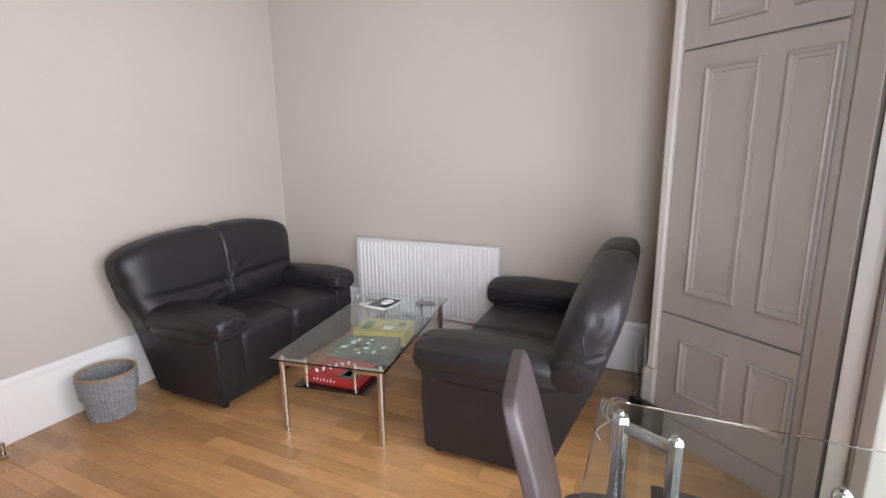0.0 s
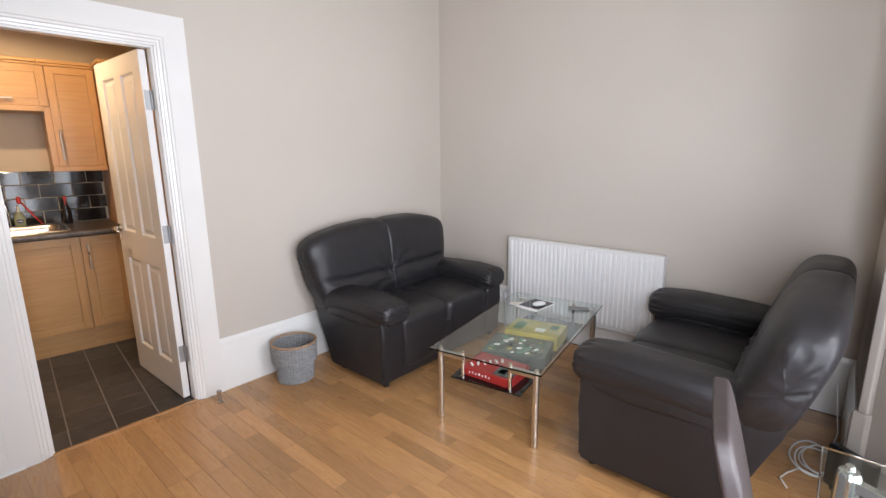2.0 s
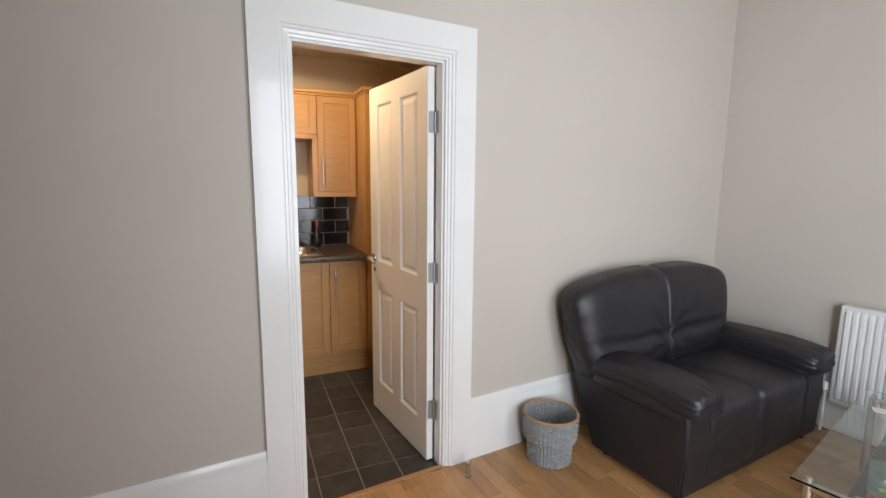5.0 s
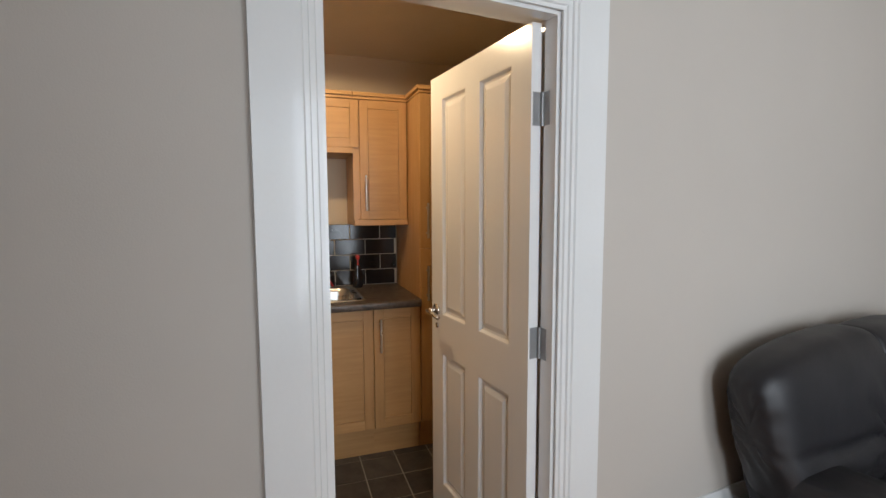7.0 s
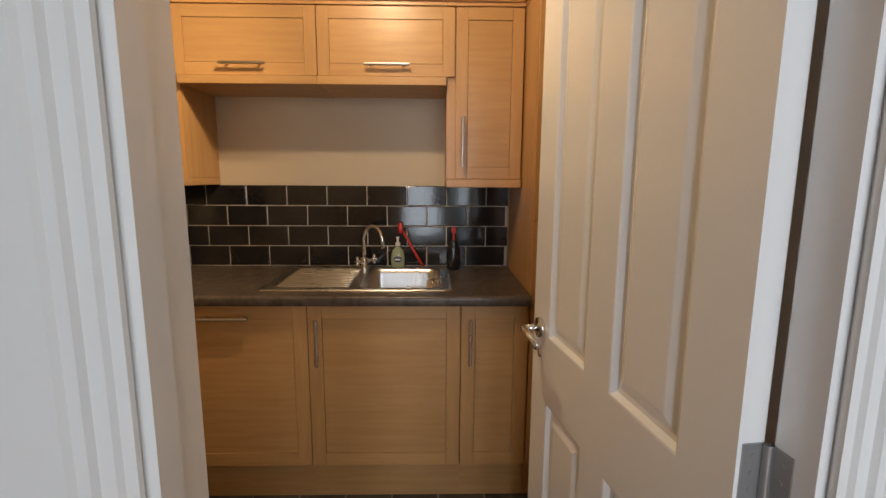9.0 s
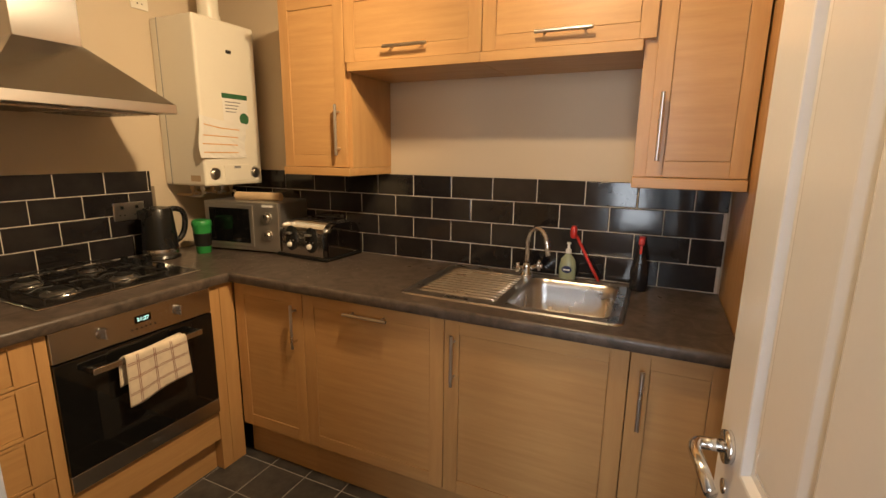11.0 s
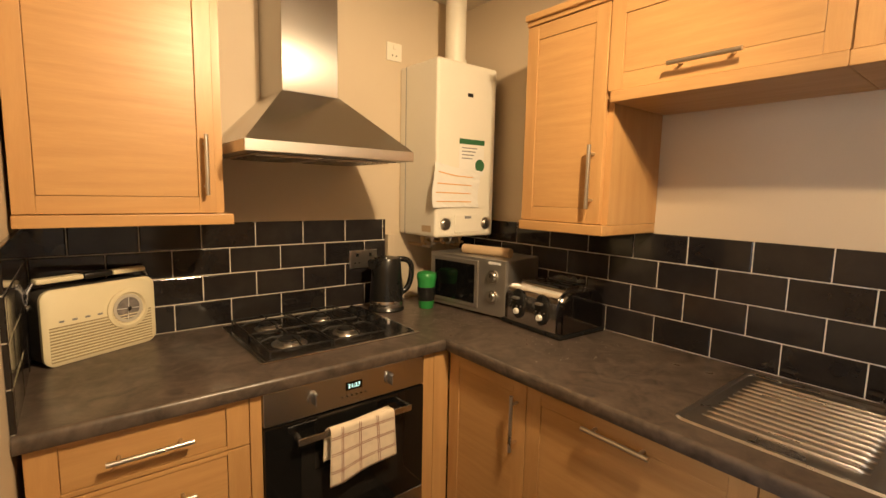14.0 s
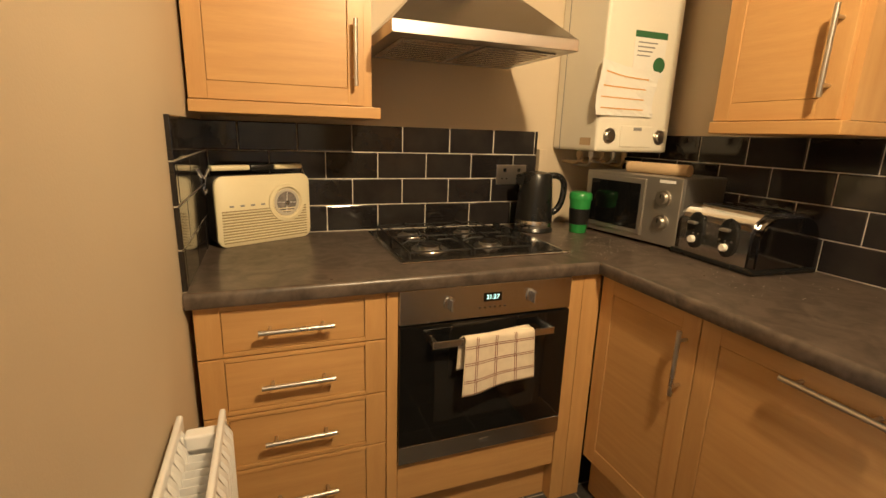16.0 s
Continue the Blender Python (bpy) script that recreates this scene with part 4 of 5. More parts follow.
part("grip", tube(bmesh.new(), [(0.02, 0.085, 0.004), (0.012, 0.045, 0.07), (0.0, 0.005, 0.14), (-0.006, -0.022, 0.185)], 0.0065, 10), RED, br_, "", True)
bm = bmesh.new()
cushion(bm, -0.015, 0.015, -0.046, -0.018, 0.172, 0.228, 3, 4)
part("head", bm, RED, br_, "", True)
sp = thing("spray_bottle", pose(-1.858, -0.318, 0.9105), "dark spray bottle with red trigger", "bottle")
part("bottle", lathe(bmesh.new(), [(0.030, 0.0), (0.033, 0.006), (0.033, 0.085), (0.026, 0.12), (0.014, 0.165), (0.013, 0.185)], 24, sx=0.75), material("dark_smoked_plastic", (0.015, 0.014, 0.016), 0.18, bump=0), sp, "", True)
bm = bmesh.new()
box(bm, -0.012, 0.045, -0.011, 0.011, 0.186, 0.215, 0.006)
box(bm, 0.022, 0.030, -0.005, 0.005, 0.150, 0.190, 0.002)
rod(bm, (0.045, 0, 0.203), (0.055, 0, 0.203), 0.006, n=10)
part("trigger", bm, RED, sp, "red spray trigger", 40)

# ---- microwave, tube, toaster, kettle, cup ----
mwm = pose(-1.630, -2.450, 0.9105, 0, 0, 90 + 8.0)       # x along the front, front faces -y of its own
mw = thing("microwave", mwm, "silver microwave oven with dark glass door", "microwave")
MWW, MWH, MWD = 0.455, 0.262, 0.285
part("case", B(0, MWW, 0.012, MWD, 0.012, MWH, 0.006), SILVER, mw)
part("front", B(0, MWW, 0.0, 0.012, 0.010, MWH, 0.004), SILVER, mw)
part("door", B(0.012, 0.305, -0.006, 0.002, 0.030, MWH - 0.014, 0.004), SILVER, mw)
part("door_glass", B(0.035, 0.285, -0.0075, -0.005, 0.05, MWH - 0.034, 0.002), BLACKG, mw, "dark glass door window")
for z in (0.185, 0.095):
    bm = bmesh.new()
    rod(bm, (0.385, 0.0, z), (0.385, -0.006, z), 0.030, n=28)
    rod(bm, (0.385, -0.006, z), (0.385, -0.020, z), 0.022, 0.019, n=24)
    k = part("dial", bm, NICKEL, mw, "", 40)
    part("pointer", B(0.383, 0.387, -0.0215, -0.0195, z, z + 0.018), BLACKP, k)
part("sticker", B(0.360, 0.425, -0.001, 0.0, 0.240, 0.251), WHITEP, mw)
for x in (0.04, MWW - 0.04):
    for y in (0.04, MWD - 0.05):
        part("foot", lathe(bmesh.new(), [(0.012, 0.0), (0.012, 0.013)], 12, (x, y, 0)), BLACKP, mw)
kt = thing("cardboard_tube", mwm @ pose(0.30, 0.085, MWH + 0.0225, 0, 0, 4), "brown cardboard roll lying on the microwave", "tube")
bm = bmesh.new()
rod(bm, (-0.15, 0, 0), (0.11, 0, 0), 0.022, n=28)
rod(bm, (-0.152, 0, 0), (0.112, 0, 0), 0.016, n=20)
part("roll", bm, CARDT, kt, "", 40)
tom = pose(-1.690, -2.005, 0.9105, 0, 0, 90 - 4.0)
to = thing("toaster", tom, "chrome and black four-slot toaster", "toaster")
TW, TD, TH = 0.325, 0.255, 0.185
prof = [(0.0, 0.018), (0.0, 0.125), (0.012, 0.160), (0.040, 0.182), (0.075, TH), (TD - 0.075, TH), (TD - 0.04, 0.182), (TD - 0.012, 0.160), (TD, 0.125), (TD, 0.018)]
bm = bmesh.new()
ends = [[bm.verts.new((x, y, z)) for y, z in prof] for x in (0.028, TW - 0.028)]
for k in range(len(prof)):
    j = (k + 1) % len(prof)
    bm.faces.new((ends[0][k], ends[0][j], ends[1][j], ends[1][k]))
bm.faces.new(ends[0])
bm.faces.new(ends[1])
part("shell", bm, CHROME, to, "", 40)
for x0, x1 in ((0.0, 0.030), (TW - 0.030, TW)):
    bm = bmesh.new()
    pr = [(0.006, 0.016), (0.006, 0.118), (0.020, 0.150), (0.048, 0.172), (0.078, 0.176), (TD - 0.078, 0.176), (TD - 0.048, 0.172), (TD - 0.020, 0.150), (TD - 0.006, 0.118), (TD - 0.006, 0.016)]
    a, b = [[bm.verts.new((x, y, z)) for y, z in pr] for x in (x0, x1)]
    for k in range(len(pr)):
        j = (k + 1) % len(pr)
        bm.faces.new((a[k], a[j], b[j], b[k]))
    bm.faces.new(a)
    bm.faces.new(b)
    bmesh.ops.bevel(bm, geom=bm.edges[:], offset=0.005, segments=2, affect="EDGES")
    part("end_cap", bm, DARKCHROME, to, "dark polished end", 40)
part("base", B(-0.004, TW + 0.004, -0.008, TD + 0.004, 0.0, 0.020, 0.006), BLACKP, to, "black plastic base", 40)
for xc in (0.095, 0.225):
    bm = bmesh.new()
    lathe(bm, [(0.036, 0.0), (0.035, 0.008), (0.028, 0.011)], 28, sy=1.75)
    c = part("control", bm, BLACKP, to, "black oval control panel", 40)
    c.matrix_basis = pose(xc, 0.0005, 0.098, 90, 0, 0)
    part("lever", B(-0.016, 0.016, 0.022, 0.032, 0.010, 0.030, 0.004), SILVER, c)
    part("browning_dial", lathe(bmesh.new(), [(0.013, 0.010), (0.012, 0.022), (0.010, 0.024)], 18, (0, -0.030, 0)), PAPER, c, "", 40)
    for k in range(3):
        part("button", lathe(bmesh.new(), [(0.0036, 0.010), (0.0034, 0.0135)], 10, (-0.022 + 0.022 * k, -0.008 - 0.002 * (k % 2), 0)), NICKEL, c)
for yc in (0.065, 0.105, 0.150, 0.190):
    part("slot", B(0.055, TW - 0.055, yc - 0.012, yc + 0.012, TH - 0.004, TH + 0.0012), BLACKP, to)
ke = thing("kettle", pose(-1.382, -2.465, 0.9105, 0, 0, 168) @ Matrix.Diagonal((1.05, 1.05, 1.05, 1)), "black and steel jug kettle with side window", "kettle")
part("power_base", lathe(bmesh.new(), [(0.078, 0.0), (0.080, 0.006), (0.074, 0.018)], 32), BLACKP, ke, "", 40)
part("steel_band", lathe(bmesh.new(), [(0.074, 0.018), (0.0745, 0.022), (0.074, 0.045), (0.073, 0.047)], 32), STEEL, ke, "", 40)
part("jug", lathe(bmesh.new(), [(0.074, 0.047), (0.071, 0.10), (0.066, 0.17), (0.061, 0.222), (0.056, 0.232), (0.030, 0.238), (0.008, 0.240)], 32), BLACKP, ke, "", 40)
part("spout", prism(bmesh.new(), [(-0.052, -0.028), (-0.086, 0.0), (-0.052, 0.028)], 0.185, 0.228, 0.004), BLACKP, ke, "", 40)
part("grip", tube(bmesh.new(), bend((0.050, 0, 0.222), (0.118, 0, 0.232), (0.120, 0, 0.175)) + bend((0.120, 0, 0.175), (0.118, 0, 0.085), (0.072, 0, 0.072)), 0.013, 12), BLACKP, ke, "", True)
bm = bmesh.new()
box(bm, -0.016, 0.016, -0.004, 0.004, 0.075, 0.185, 0.003)
part("water_window", bm, material("smoked_window", (0.10, 0.095, 0.09), 0.1, bump=0), ke).matrix_basis = pose(0.02, 0.064, 0, 4, 0, -14)
cp = thing("travel_cup", pose(-1.555, -2.385, 0.9105) @ Matrix.Diagonal((1.22, 1.22, 1.22, 1)), "bright green travel cup with black grip band", "cup")
part("cup", lathe(bmesh.new(), [(0.027, 0.0), (0.029, 0.003), (0.036, 0.112), (0.036, 0.116)], 28), GREEN, cp, "", 40)
part("grip_band", lathe(bmesh.new(), [(0.0305, 0.030), (0.033, 0.032), (0.036, 0.083), (0.0345, 0.085)], 28), BLACKP, cp, "black rubber band", 40)
part("lid", lathe(bmesh.new(), [(0.038, 0.114), (0.039, 0.118), (0.038, 0.134), (0.033, 0.140), (0.030, 0.139), (0.006, 0.138)], 28), GREEN, cp, "", 40)

# ---- crumbs on the worktop corner ----
rc_ = random.Random(23)
verts, faces = [], []
for i in range(170):
    x, y, q = -1.48 + rc_.gauss(0, 0.10), -2.15 + rc_.gauss(0, 0.10), rc_.uniform(0.0006, 0.0022)
    if i % 4 == 0:
        x, y = -1.62 + rc_.gauss(0, 0.10), -1.62 + rc_.gauss(0, 0.10)
    n = len(verts)
    verts += [(x - q, y, 0.9103), (x + q * 0.6, y - q, 0.9103), (x + q, y + q * 0.8, 0.9103), (x, y, 0.9103 + q * 0.7)]
    faces += [(n, n + 1, n + 3), (n + 1, n + 2, n + 3), (n + 2, n, n + 3)]
me = bpy.data.meshes.new("crumbs")
me.from_pydata(verts, [], faces)
me.materials.append(PAPER)
tagged(new("crumbs", me), "pale crumbs scattered over the dark worktop", "crumbs", "", "stuff")

# ---- radio ----
ra = thing("radio", pose(-0.163, -2.392, 0.9105, 0, 0, 180 + 27.0), "cream retro portable radio with round dial", "radio")
RW, RH, RD = 0.335, 0.232, 0.095
bm = bmesh.new()
pl = [(x, z) for x, z in round_rect(0, RW, 0.003, RH, 0.030)]
def plate(bm, plan, y0, y1):
    a, b = [[bm.verts.new((x, y, z)) for x, z in plan] for y in (y0, y1)]
    for k in range(len(a)):
        j = (k + 1) % len(a)
        bm.faces.new((a[k], a[j], b[j], b[k]))
    bm.faces.new(a)
    bm.faces.new(b)
    return bm
plate(bm, pl, 0.012, RD)
part("case", bm, material("dark_grey_vinyl", (0.05, 0.045, 0.04), 0.5, bump=0.001), ra, "", 40)
bm = bmesh.new()
loops(bm, [[(x, 0.016, z) for x, z in round_rect(-0.003, RW + 0.003, 0.0, RH + 0.003, 0.032)], [(x, 0.004, z) for x, z in round_rect(-0.003, RW + 0.003, 0.0, RH + 0.003, 0.032)],
           [(x, 0.0, z) for x, z in round_rect(0.002, RW - 0.002, 0.005, RH - 0.002, 0.028)]])
part("front", bm, CREAM, ra, "cream front panel", 40)
for i in range(11):
    part("grille_rib", B(0.014, RW - 0.014, -0.0028, 0.0012, 0.018 + i * 0.0095, 0.0222 + i * 0.0095, 0.0012), CREAM, ra)
# thin strips between the ribs, coloured darker to stand for the shade there
GRILLE_SHADE = material("painted_grille_shade", (0.36, 0.29, 0.16), 0.6, bump=0)
for i in range(12):
    part("grille_groove", B(0.014, RW - 0.014, -0.0010, 0.0004, 0.0132 + i * 0.0095, 0.0172 + i * 0.0095), GRILLE_SHADE, ra)
bm = bmesh.new()
loops(bm, [[(RW - 0.092 + rr * math.cos(t), y, 0.136 + rr * math.sin(t)) for t in [k * math.tau / 36 for k in range(36)]] for rr, y in ((0.068, 0.0), (0.067, -0.006), (0.056, -0.008), (0.051, -0.001))])
dl = part("dial_ring", bm, CREAM, ra, "", 40)
part("dial_face", rod(bmesh.new(), (RW - 0.092, -0.0012, 0.136), (RW - 0.092, -0.0022, 0.136), 0.048, n=32), material("dial_card", (0.27, 0.24, 0.22), 0.25, second=(0.13, 0.12, 0.12), scale=60, fine=200, bump=0), dl)
bm = bmesh.new()
loops(bm, [[(RW - 0.092 + rr * math.cos(t), y, 0.136 + rr * math.sin(t)) for t in [k * math.tau / 36 for k in range(36)]] for rr, y in ((0.0485, -0.0022), (0.0470, -0.0040), (0.0385, -0.0040), (0.0375, -0.0022))], False)
part("dial_scale", bm, material("dial_scale_print", (0.52, 0.48, 0.40), 0.35, bump=0), dl, "", 40)
for k in range(2):
    bm = bmesh.new()
    box(bm, -0.036, 0.036, -0.0035, -0.0024, -0.0008, 0.0008, m=pose(RW - 0.092, 0, 0.136, 0, 4 + 90 * k, 0))
    part("dial_line", bm, WHITEP, dl)
part("dial_hub", rod(bmesh.new(), (RW - 0.092, -0.002, 0.136), (RW - 0.092, -0.010, 0.136), 0.007, n=18), CHROME, dl, "", 40)
for i in range(4):
    part("mark", B(0.040 + i * 0.036, 0.054 + i * 0.036, -0.0009, 0.0001, 0.133, 0.139), GREYP, ra)
for x in (-0.012, RW + 0.012):
    bm = bmesh.new()
    tube(bm, [(x, 0.050, RH - 0.05), (x, 0.047, RH - 0.005), (x + (0.016 if x < 0 else -0.016), 0.047, RH + 0.026)], 0.0045, 8)
    tube(bm, [(x, 0.062, RH - 0.05), (x, 0.060, RH - 0.008), (x + (0.016 if x < 0 else -0.016), 0.058, RH + 0.024)], 0.0035, 8)
    rod(bm, (x - 0.006, 0.054, RH - 0.05), (x + 0.006, 0.054, RH - 0.05), 0.013, n=16)
    part("handle_arm", bm, CHROME, ra, "", 40)
part("carry_handle", B(0.004, RW * 0.40, 0.030, 0.066, RH + 0.018, RH + 0.036, 0.007), CREAM, ra, "cream carrying handle", 40)
part("carry_handle", B(RW * 0.66, RW - 0.004, 0.030, 0.066, RH + 0.018, RH + 0.036, 0.007), CREAM, ra, "cream carrying handle", 40)
part("handle_grip", B(RW * 0.40, RW * 0.66, 0.029, 0.067, RH + 0.017, RH + 0.037, 0.007), BLACKP, ra, "dark handle grip", 40)

# ---- tea towel over the oven handle ----
tt = thing("tea_towel", HR(-0.651), "cream tea towel with brown check lines on the oven handle", "towel")
TX0, TX1 = 0.182, 0.412


def towel_point(s, f):
    """s runs across the towel, f down it from behind the bar (-) over it and to the front hem (+)."""
    x = TX0 + (TX1 - TX0) * s
    ripple = 0.009 * math.sin(s * 9 + 1.0) * min(1, abs(f) * 6) + 0.005 * noise.noise(Vector((s * 3, f * 8, 1)))
    if f < 0:
        return Vector((x - 0.012 + 0.03 * f, -0.047 + 0.4 * ripple, 0.7255 + f + 0.02 * s))
    if f < 0.03:
        t = f / 0.03
        return Vector((x, -0.047 - 0.020 * t, 0.7255 + 0.003 * math.sin(t * math.pi)))
    drop = (f - 0.03) * (1.06 - 0.16 * s + 0.03 * math.sin(s * 7))
    return Vector((x + 0.10 * drop * (0.5 - s) * -1 + 0.02 * drop, -0.0690 - 0.45 * ripple, 0.7255 - drop))


NF, NS = 34, 24
bm = bmesh.new()
fs_ = [-0.11 + (0.03 + 0.115 + 0.170) * k / NF for k in range(NF + 1)]
g = [[bm.verts.new(towel_point(i / NS, f)) for i in range(NS + 1)] for f in fs_]
for j in range(NF):
    for i in range(NS):
        bm.faces.new((g[j][i], g[j][i + 1], g[j + 1][i + 1], g[j + 1][i]))
cl = part("cloth", bm, CLOTH, tt, "", True)
thick = cl.modifiers.new("thickness", "SOLIDIFY")
thick.thickness, thick.offset = 0.0018, 0.0


def stripe(points, wide, along):
    bm = bmesh.new()
    a = [bm.verts.new(p + Vector((0, -0.0016, 0)) + along * wide) for p in points]
    b = [bm.verts.new(p + Vector((0, -0.0016, 0)) - along * wide) for p in points]
    for k in range(len(a) - 1):
        bm.faces.new((a[k], a[k + 1], b[k + 1], b[k]))
    return part("woven_stripe", bm, STRIPE, tt)


for s in (0.16, 0.185, 0.43, 0.455, 0.70, 0.725):
    stripe([towel_point(s, 0.024 + 0.178 * k / 20) for k in range(21)], 0.0011, Vector((1, 0, 0)))
for f in (0.055, 0.061, 0.105, 0.111, 0.158, 0.164):
    stripe([towel_point(0.01 + 0.98 * k / 24, f) for k in range(25)], 0.0011, Vector((0, 0, 1)))


# ---- radiators ----
def radiator(m, wdt, z0, z1, flutes, label, dep=0.075, two=False):
    """A pressed steel panel radiator: fluted panels, fins or top grille, end plates, valve and brackets."""
    r = thing("radiator", m, label, "radiator")
    pitch = (wdt - 0.04) / flutes
    for y_f, y_b in (((-dep, -dep + 0.018), (-0.018, 0.0)) if two else ((-dep, -dep + 0.018),)):
        pn = part("panel", B(0, wdt, y_f + 0.006, y_b, z0, z1, 0.005, 3), RADW, r, "", 40)
        bm = bmesh.new()
        c0 = [(pitch * 0.08, y_f + 0.007), (pitch * 0.28, y_f - 0.006), (pitch * 0.72, y_f - 0.006), (pitch * 0.92, y_f + 0.007)]
        rings = [[bm.verts.new((x, y if e else y_f + 0.0065, z)) for x, y in c0] for e, z in ((0, z0 + 0.022), (1, z0 + 0.045), (1, z1 - 0.040), (0, z1 - 0.018))]
        for a, b in zip(rings, rings[1:]):
            for i in range(3):
                bm.faces.new((a[i], a[i + 1], b[i + 1], b[i]))
        first = part("flute", bm, RADW, pn, "", 40)
        first.matrix_basis = pose(0.02, 0, 0)
        for k in range(1, flutes):
            piece("flute", first.data, pn, pose(0.02 + pitch * k, 0, 0))
    if two:
        for k in range(int(wdt / 0.022)):
            part("fin", B(0.012 + k * 0.022, 0.0135 + k * 0.022, -dep + 0.019, -0.019, z0 + 0.04, z1 - 0.055), RADW, r)
        for x in (0.02, wdt - 0.05):
            part("connector", B(x, x + 0.03, -dep + 0.018, -0.018, z1 - 0.055, z1 - 0.022, 0.004), RADW, r)
    else:
        part("top_grille", B(0.0, wdt, -dep + 0.016, -0.004, z1 - 0.006, z1 + 0.002, 0.002), RADW, r)
        for x in (-0.003, wdt - 0.002):
            part("end_plate", B(x, x + 0.005, -dep + 0.010, -0.002, z0 + 0.01, z1, 0.002), RADW, r)
    for x in (0.12, wdt - 0.12):
        part("bracket", B(x - 0.02, x + 0.02, -0.012, 0.030 if not two else 0.014, z0 + 0.06, z1 - 0.08), RADW, r)
    bm = bmesh.new()
    rod(bm, (-0.035, -dep / 2, 0.0), (-0.035, -dep / 2, z0 + 0.05), 0.0075, n=12)
    rod(bm, (-0.045, -dep / 2, z0 + 0.045), (0.004, -dep / 2, z0 + 0.045), 0.011, n=14)
    rod(bm, (-0.035, -dep / 2, z0 + 0.05), (-0.035, -dep / 2, z0 + 0.10), 0.017, 0.014, n=18)
    part("valve", bm, RADW, r, "", 40)
    return r


radiator(LR @ pose(0.80, YB - 0.032, 0), 1.17, 0.205, 0.775, 33, "white fluted panel radiator on the beige wall", 0.072)
radiator(pose(XE - 0.016, -1.0, 0, 0, 0, -90), 0.69, 0.14, 0.745, 20, "white double panel radiator by the kitchen door", 0.095, True)


# ---- sofas ----
def sofa_back(x0, x1, y0, y1, lean, drop, seed, taper):
    """One padded back: a rounded roll along x with a centre seam, a tuck above the seat and folds round its foot."""
    bm = bmesh.new()
    mid, hx = (x0 + x1) / 2, (x1 - x0) / 2
    us = sorted({round(v, 5) for v in [-1 + 2 * k / 56 for k in range(1, 56)] + [sg * v for sg in (-1, 1) for v in (0.004, 0.009, 0.015, 0.022, 0.975, 0.985, 0.993, 0.998, 0.9996, 0.99999)]})
    n, q, rings = 3.6, 26, []
    edge = [(1, -1 + 2 * k / q) for k in range(q)] + [(1 - 2 * k / q, 1) for k in range(q)] + [(-1, 1 - 2 * k / q) for k in range(q)] + [(-1 + 2 * k / q, -1) for k in range(q)]
    ring = len(edge)
    for u in us:
        e = (1 - abs(u) ** 6) ** (1 / 6)
        row = []
        for c, d in edge:
            k = (abs(c) ** n + abs(d) ** n) ** (1 / n)
            cy, cz = c / k, d / k
            x = mid + u * hx
            z = 0.640 + (0.258 if cz > 0 else 0.258 - 0.13 * max(0.0, 1 - (1 - abs(u)) * 7)) * e * cz
            y = (y0 + y1) / 2 + (y1 - y0) / 2 * e * cy
            x = mid + u * (hx - taper * abs(u) ** 5 * max(0.0, min(1.0, (0.85 - z) / 0.36)))
            face = max(0.0, -cy) ** 1.5
            rise = max(0.0, (z - 0.44) / 0.46)
            a = 1 - abs(u)
            top = max(0.0, cz) ** 2
            z += rise * (0.05 * math.sin(min(1, a) * math.pi * 0.62) - 0.008 * max(0, 1 - a * 3.5) ** 2 + 0.006 - drop)
            off = abs(x - mid)
            seam = math.exp(-(off / 0.009) ** 2) * 0.009 + math.exp(-(off / 0.05) ** 2) * 0.007
            z -= seam * top * 1.1
            inner = min(1.0, max(0.0, a - 0.08) * 5)
            line = 0.585 + 0.03 * min(1, off / hx) + 0.008 * noise.noise(Vector((x * 6, seed, 0)))
            tuck = 0.026 * math.exp(-((z - line) / 0.014) ** 2) * inner - 0.012 * math.exp(-((z - line + 0.07) / 0.05) ** 2) * inner
            r, ang = math.hypot(off, z - 0.57), math.atan2(z - 0.57, off + 0.001)
            fold = 0.019 * math.sin(ang * 11 + 4 * noise.noise(Vector((x * 5, z * 5, seed)))) * math.exp(-(r / 0.16) ** 2) * r / (r + 0.02)
            fold += 0.007 * math.sin(ang * 21 + 5 * noise.noise(Vector((x * 7, z * 7, seed + 4)))) * math.exp(-((r - 0.06) / 0.13) ** 2)
            soft = 0.006 * noise.noise(Vector((x * 5 + seed, y * 5, z * 5)))
            w = max(0.0, 1 - a * 5)
            pucker = 0.012 * w * abs(noise.noise(Vector((x * 5, y * 9 + z * 9, z * 16 - y * 12 + seed)))) * math.exp(-((z - 0.66) / 0.14) ** 2)
            r2, ang2 = math.hypot(y - y1 - 0.02, z - 0.70), math.atan2(z - 0.70, y1 + 0.02 - y)
            pucker += 0.011 * w * math.sin(ang2 * 12 + 3 * noise.noise(Vector((y * 5, z * 5, seed)))) * math.exp(-((r2 - 0.10) / 0.12) ** 2)
            pucker *= min(1.0, 1.8 * e)
            y += lean * rise + face * (seam + tuck + fold + 0.03 * max(0, 1 - a / 0.22) ** 2) + soft
            row.append(bm.verts.new((x - math.copysign(pucker, u), y, z + soft)))
        rings.append(row)
    for p, r in zip(rings, rings[1:]):
        for k in range(ring):
            bm.faces.new((p[k], r[k], r[(k + 1) % ring], p[(k + 1) % ring]))
    bm.faces.new(rings[0])
    bm.faces.new(rings[-1])
    bmesh.ops.recalc_face_normals(bm, faces=bm.faces[:])
    return bm


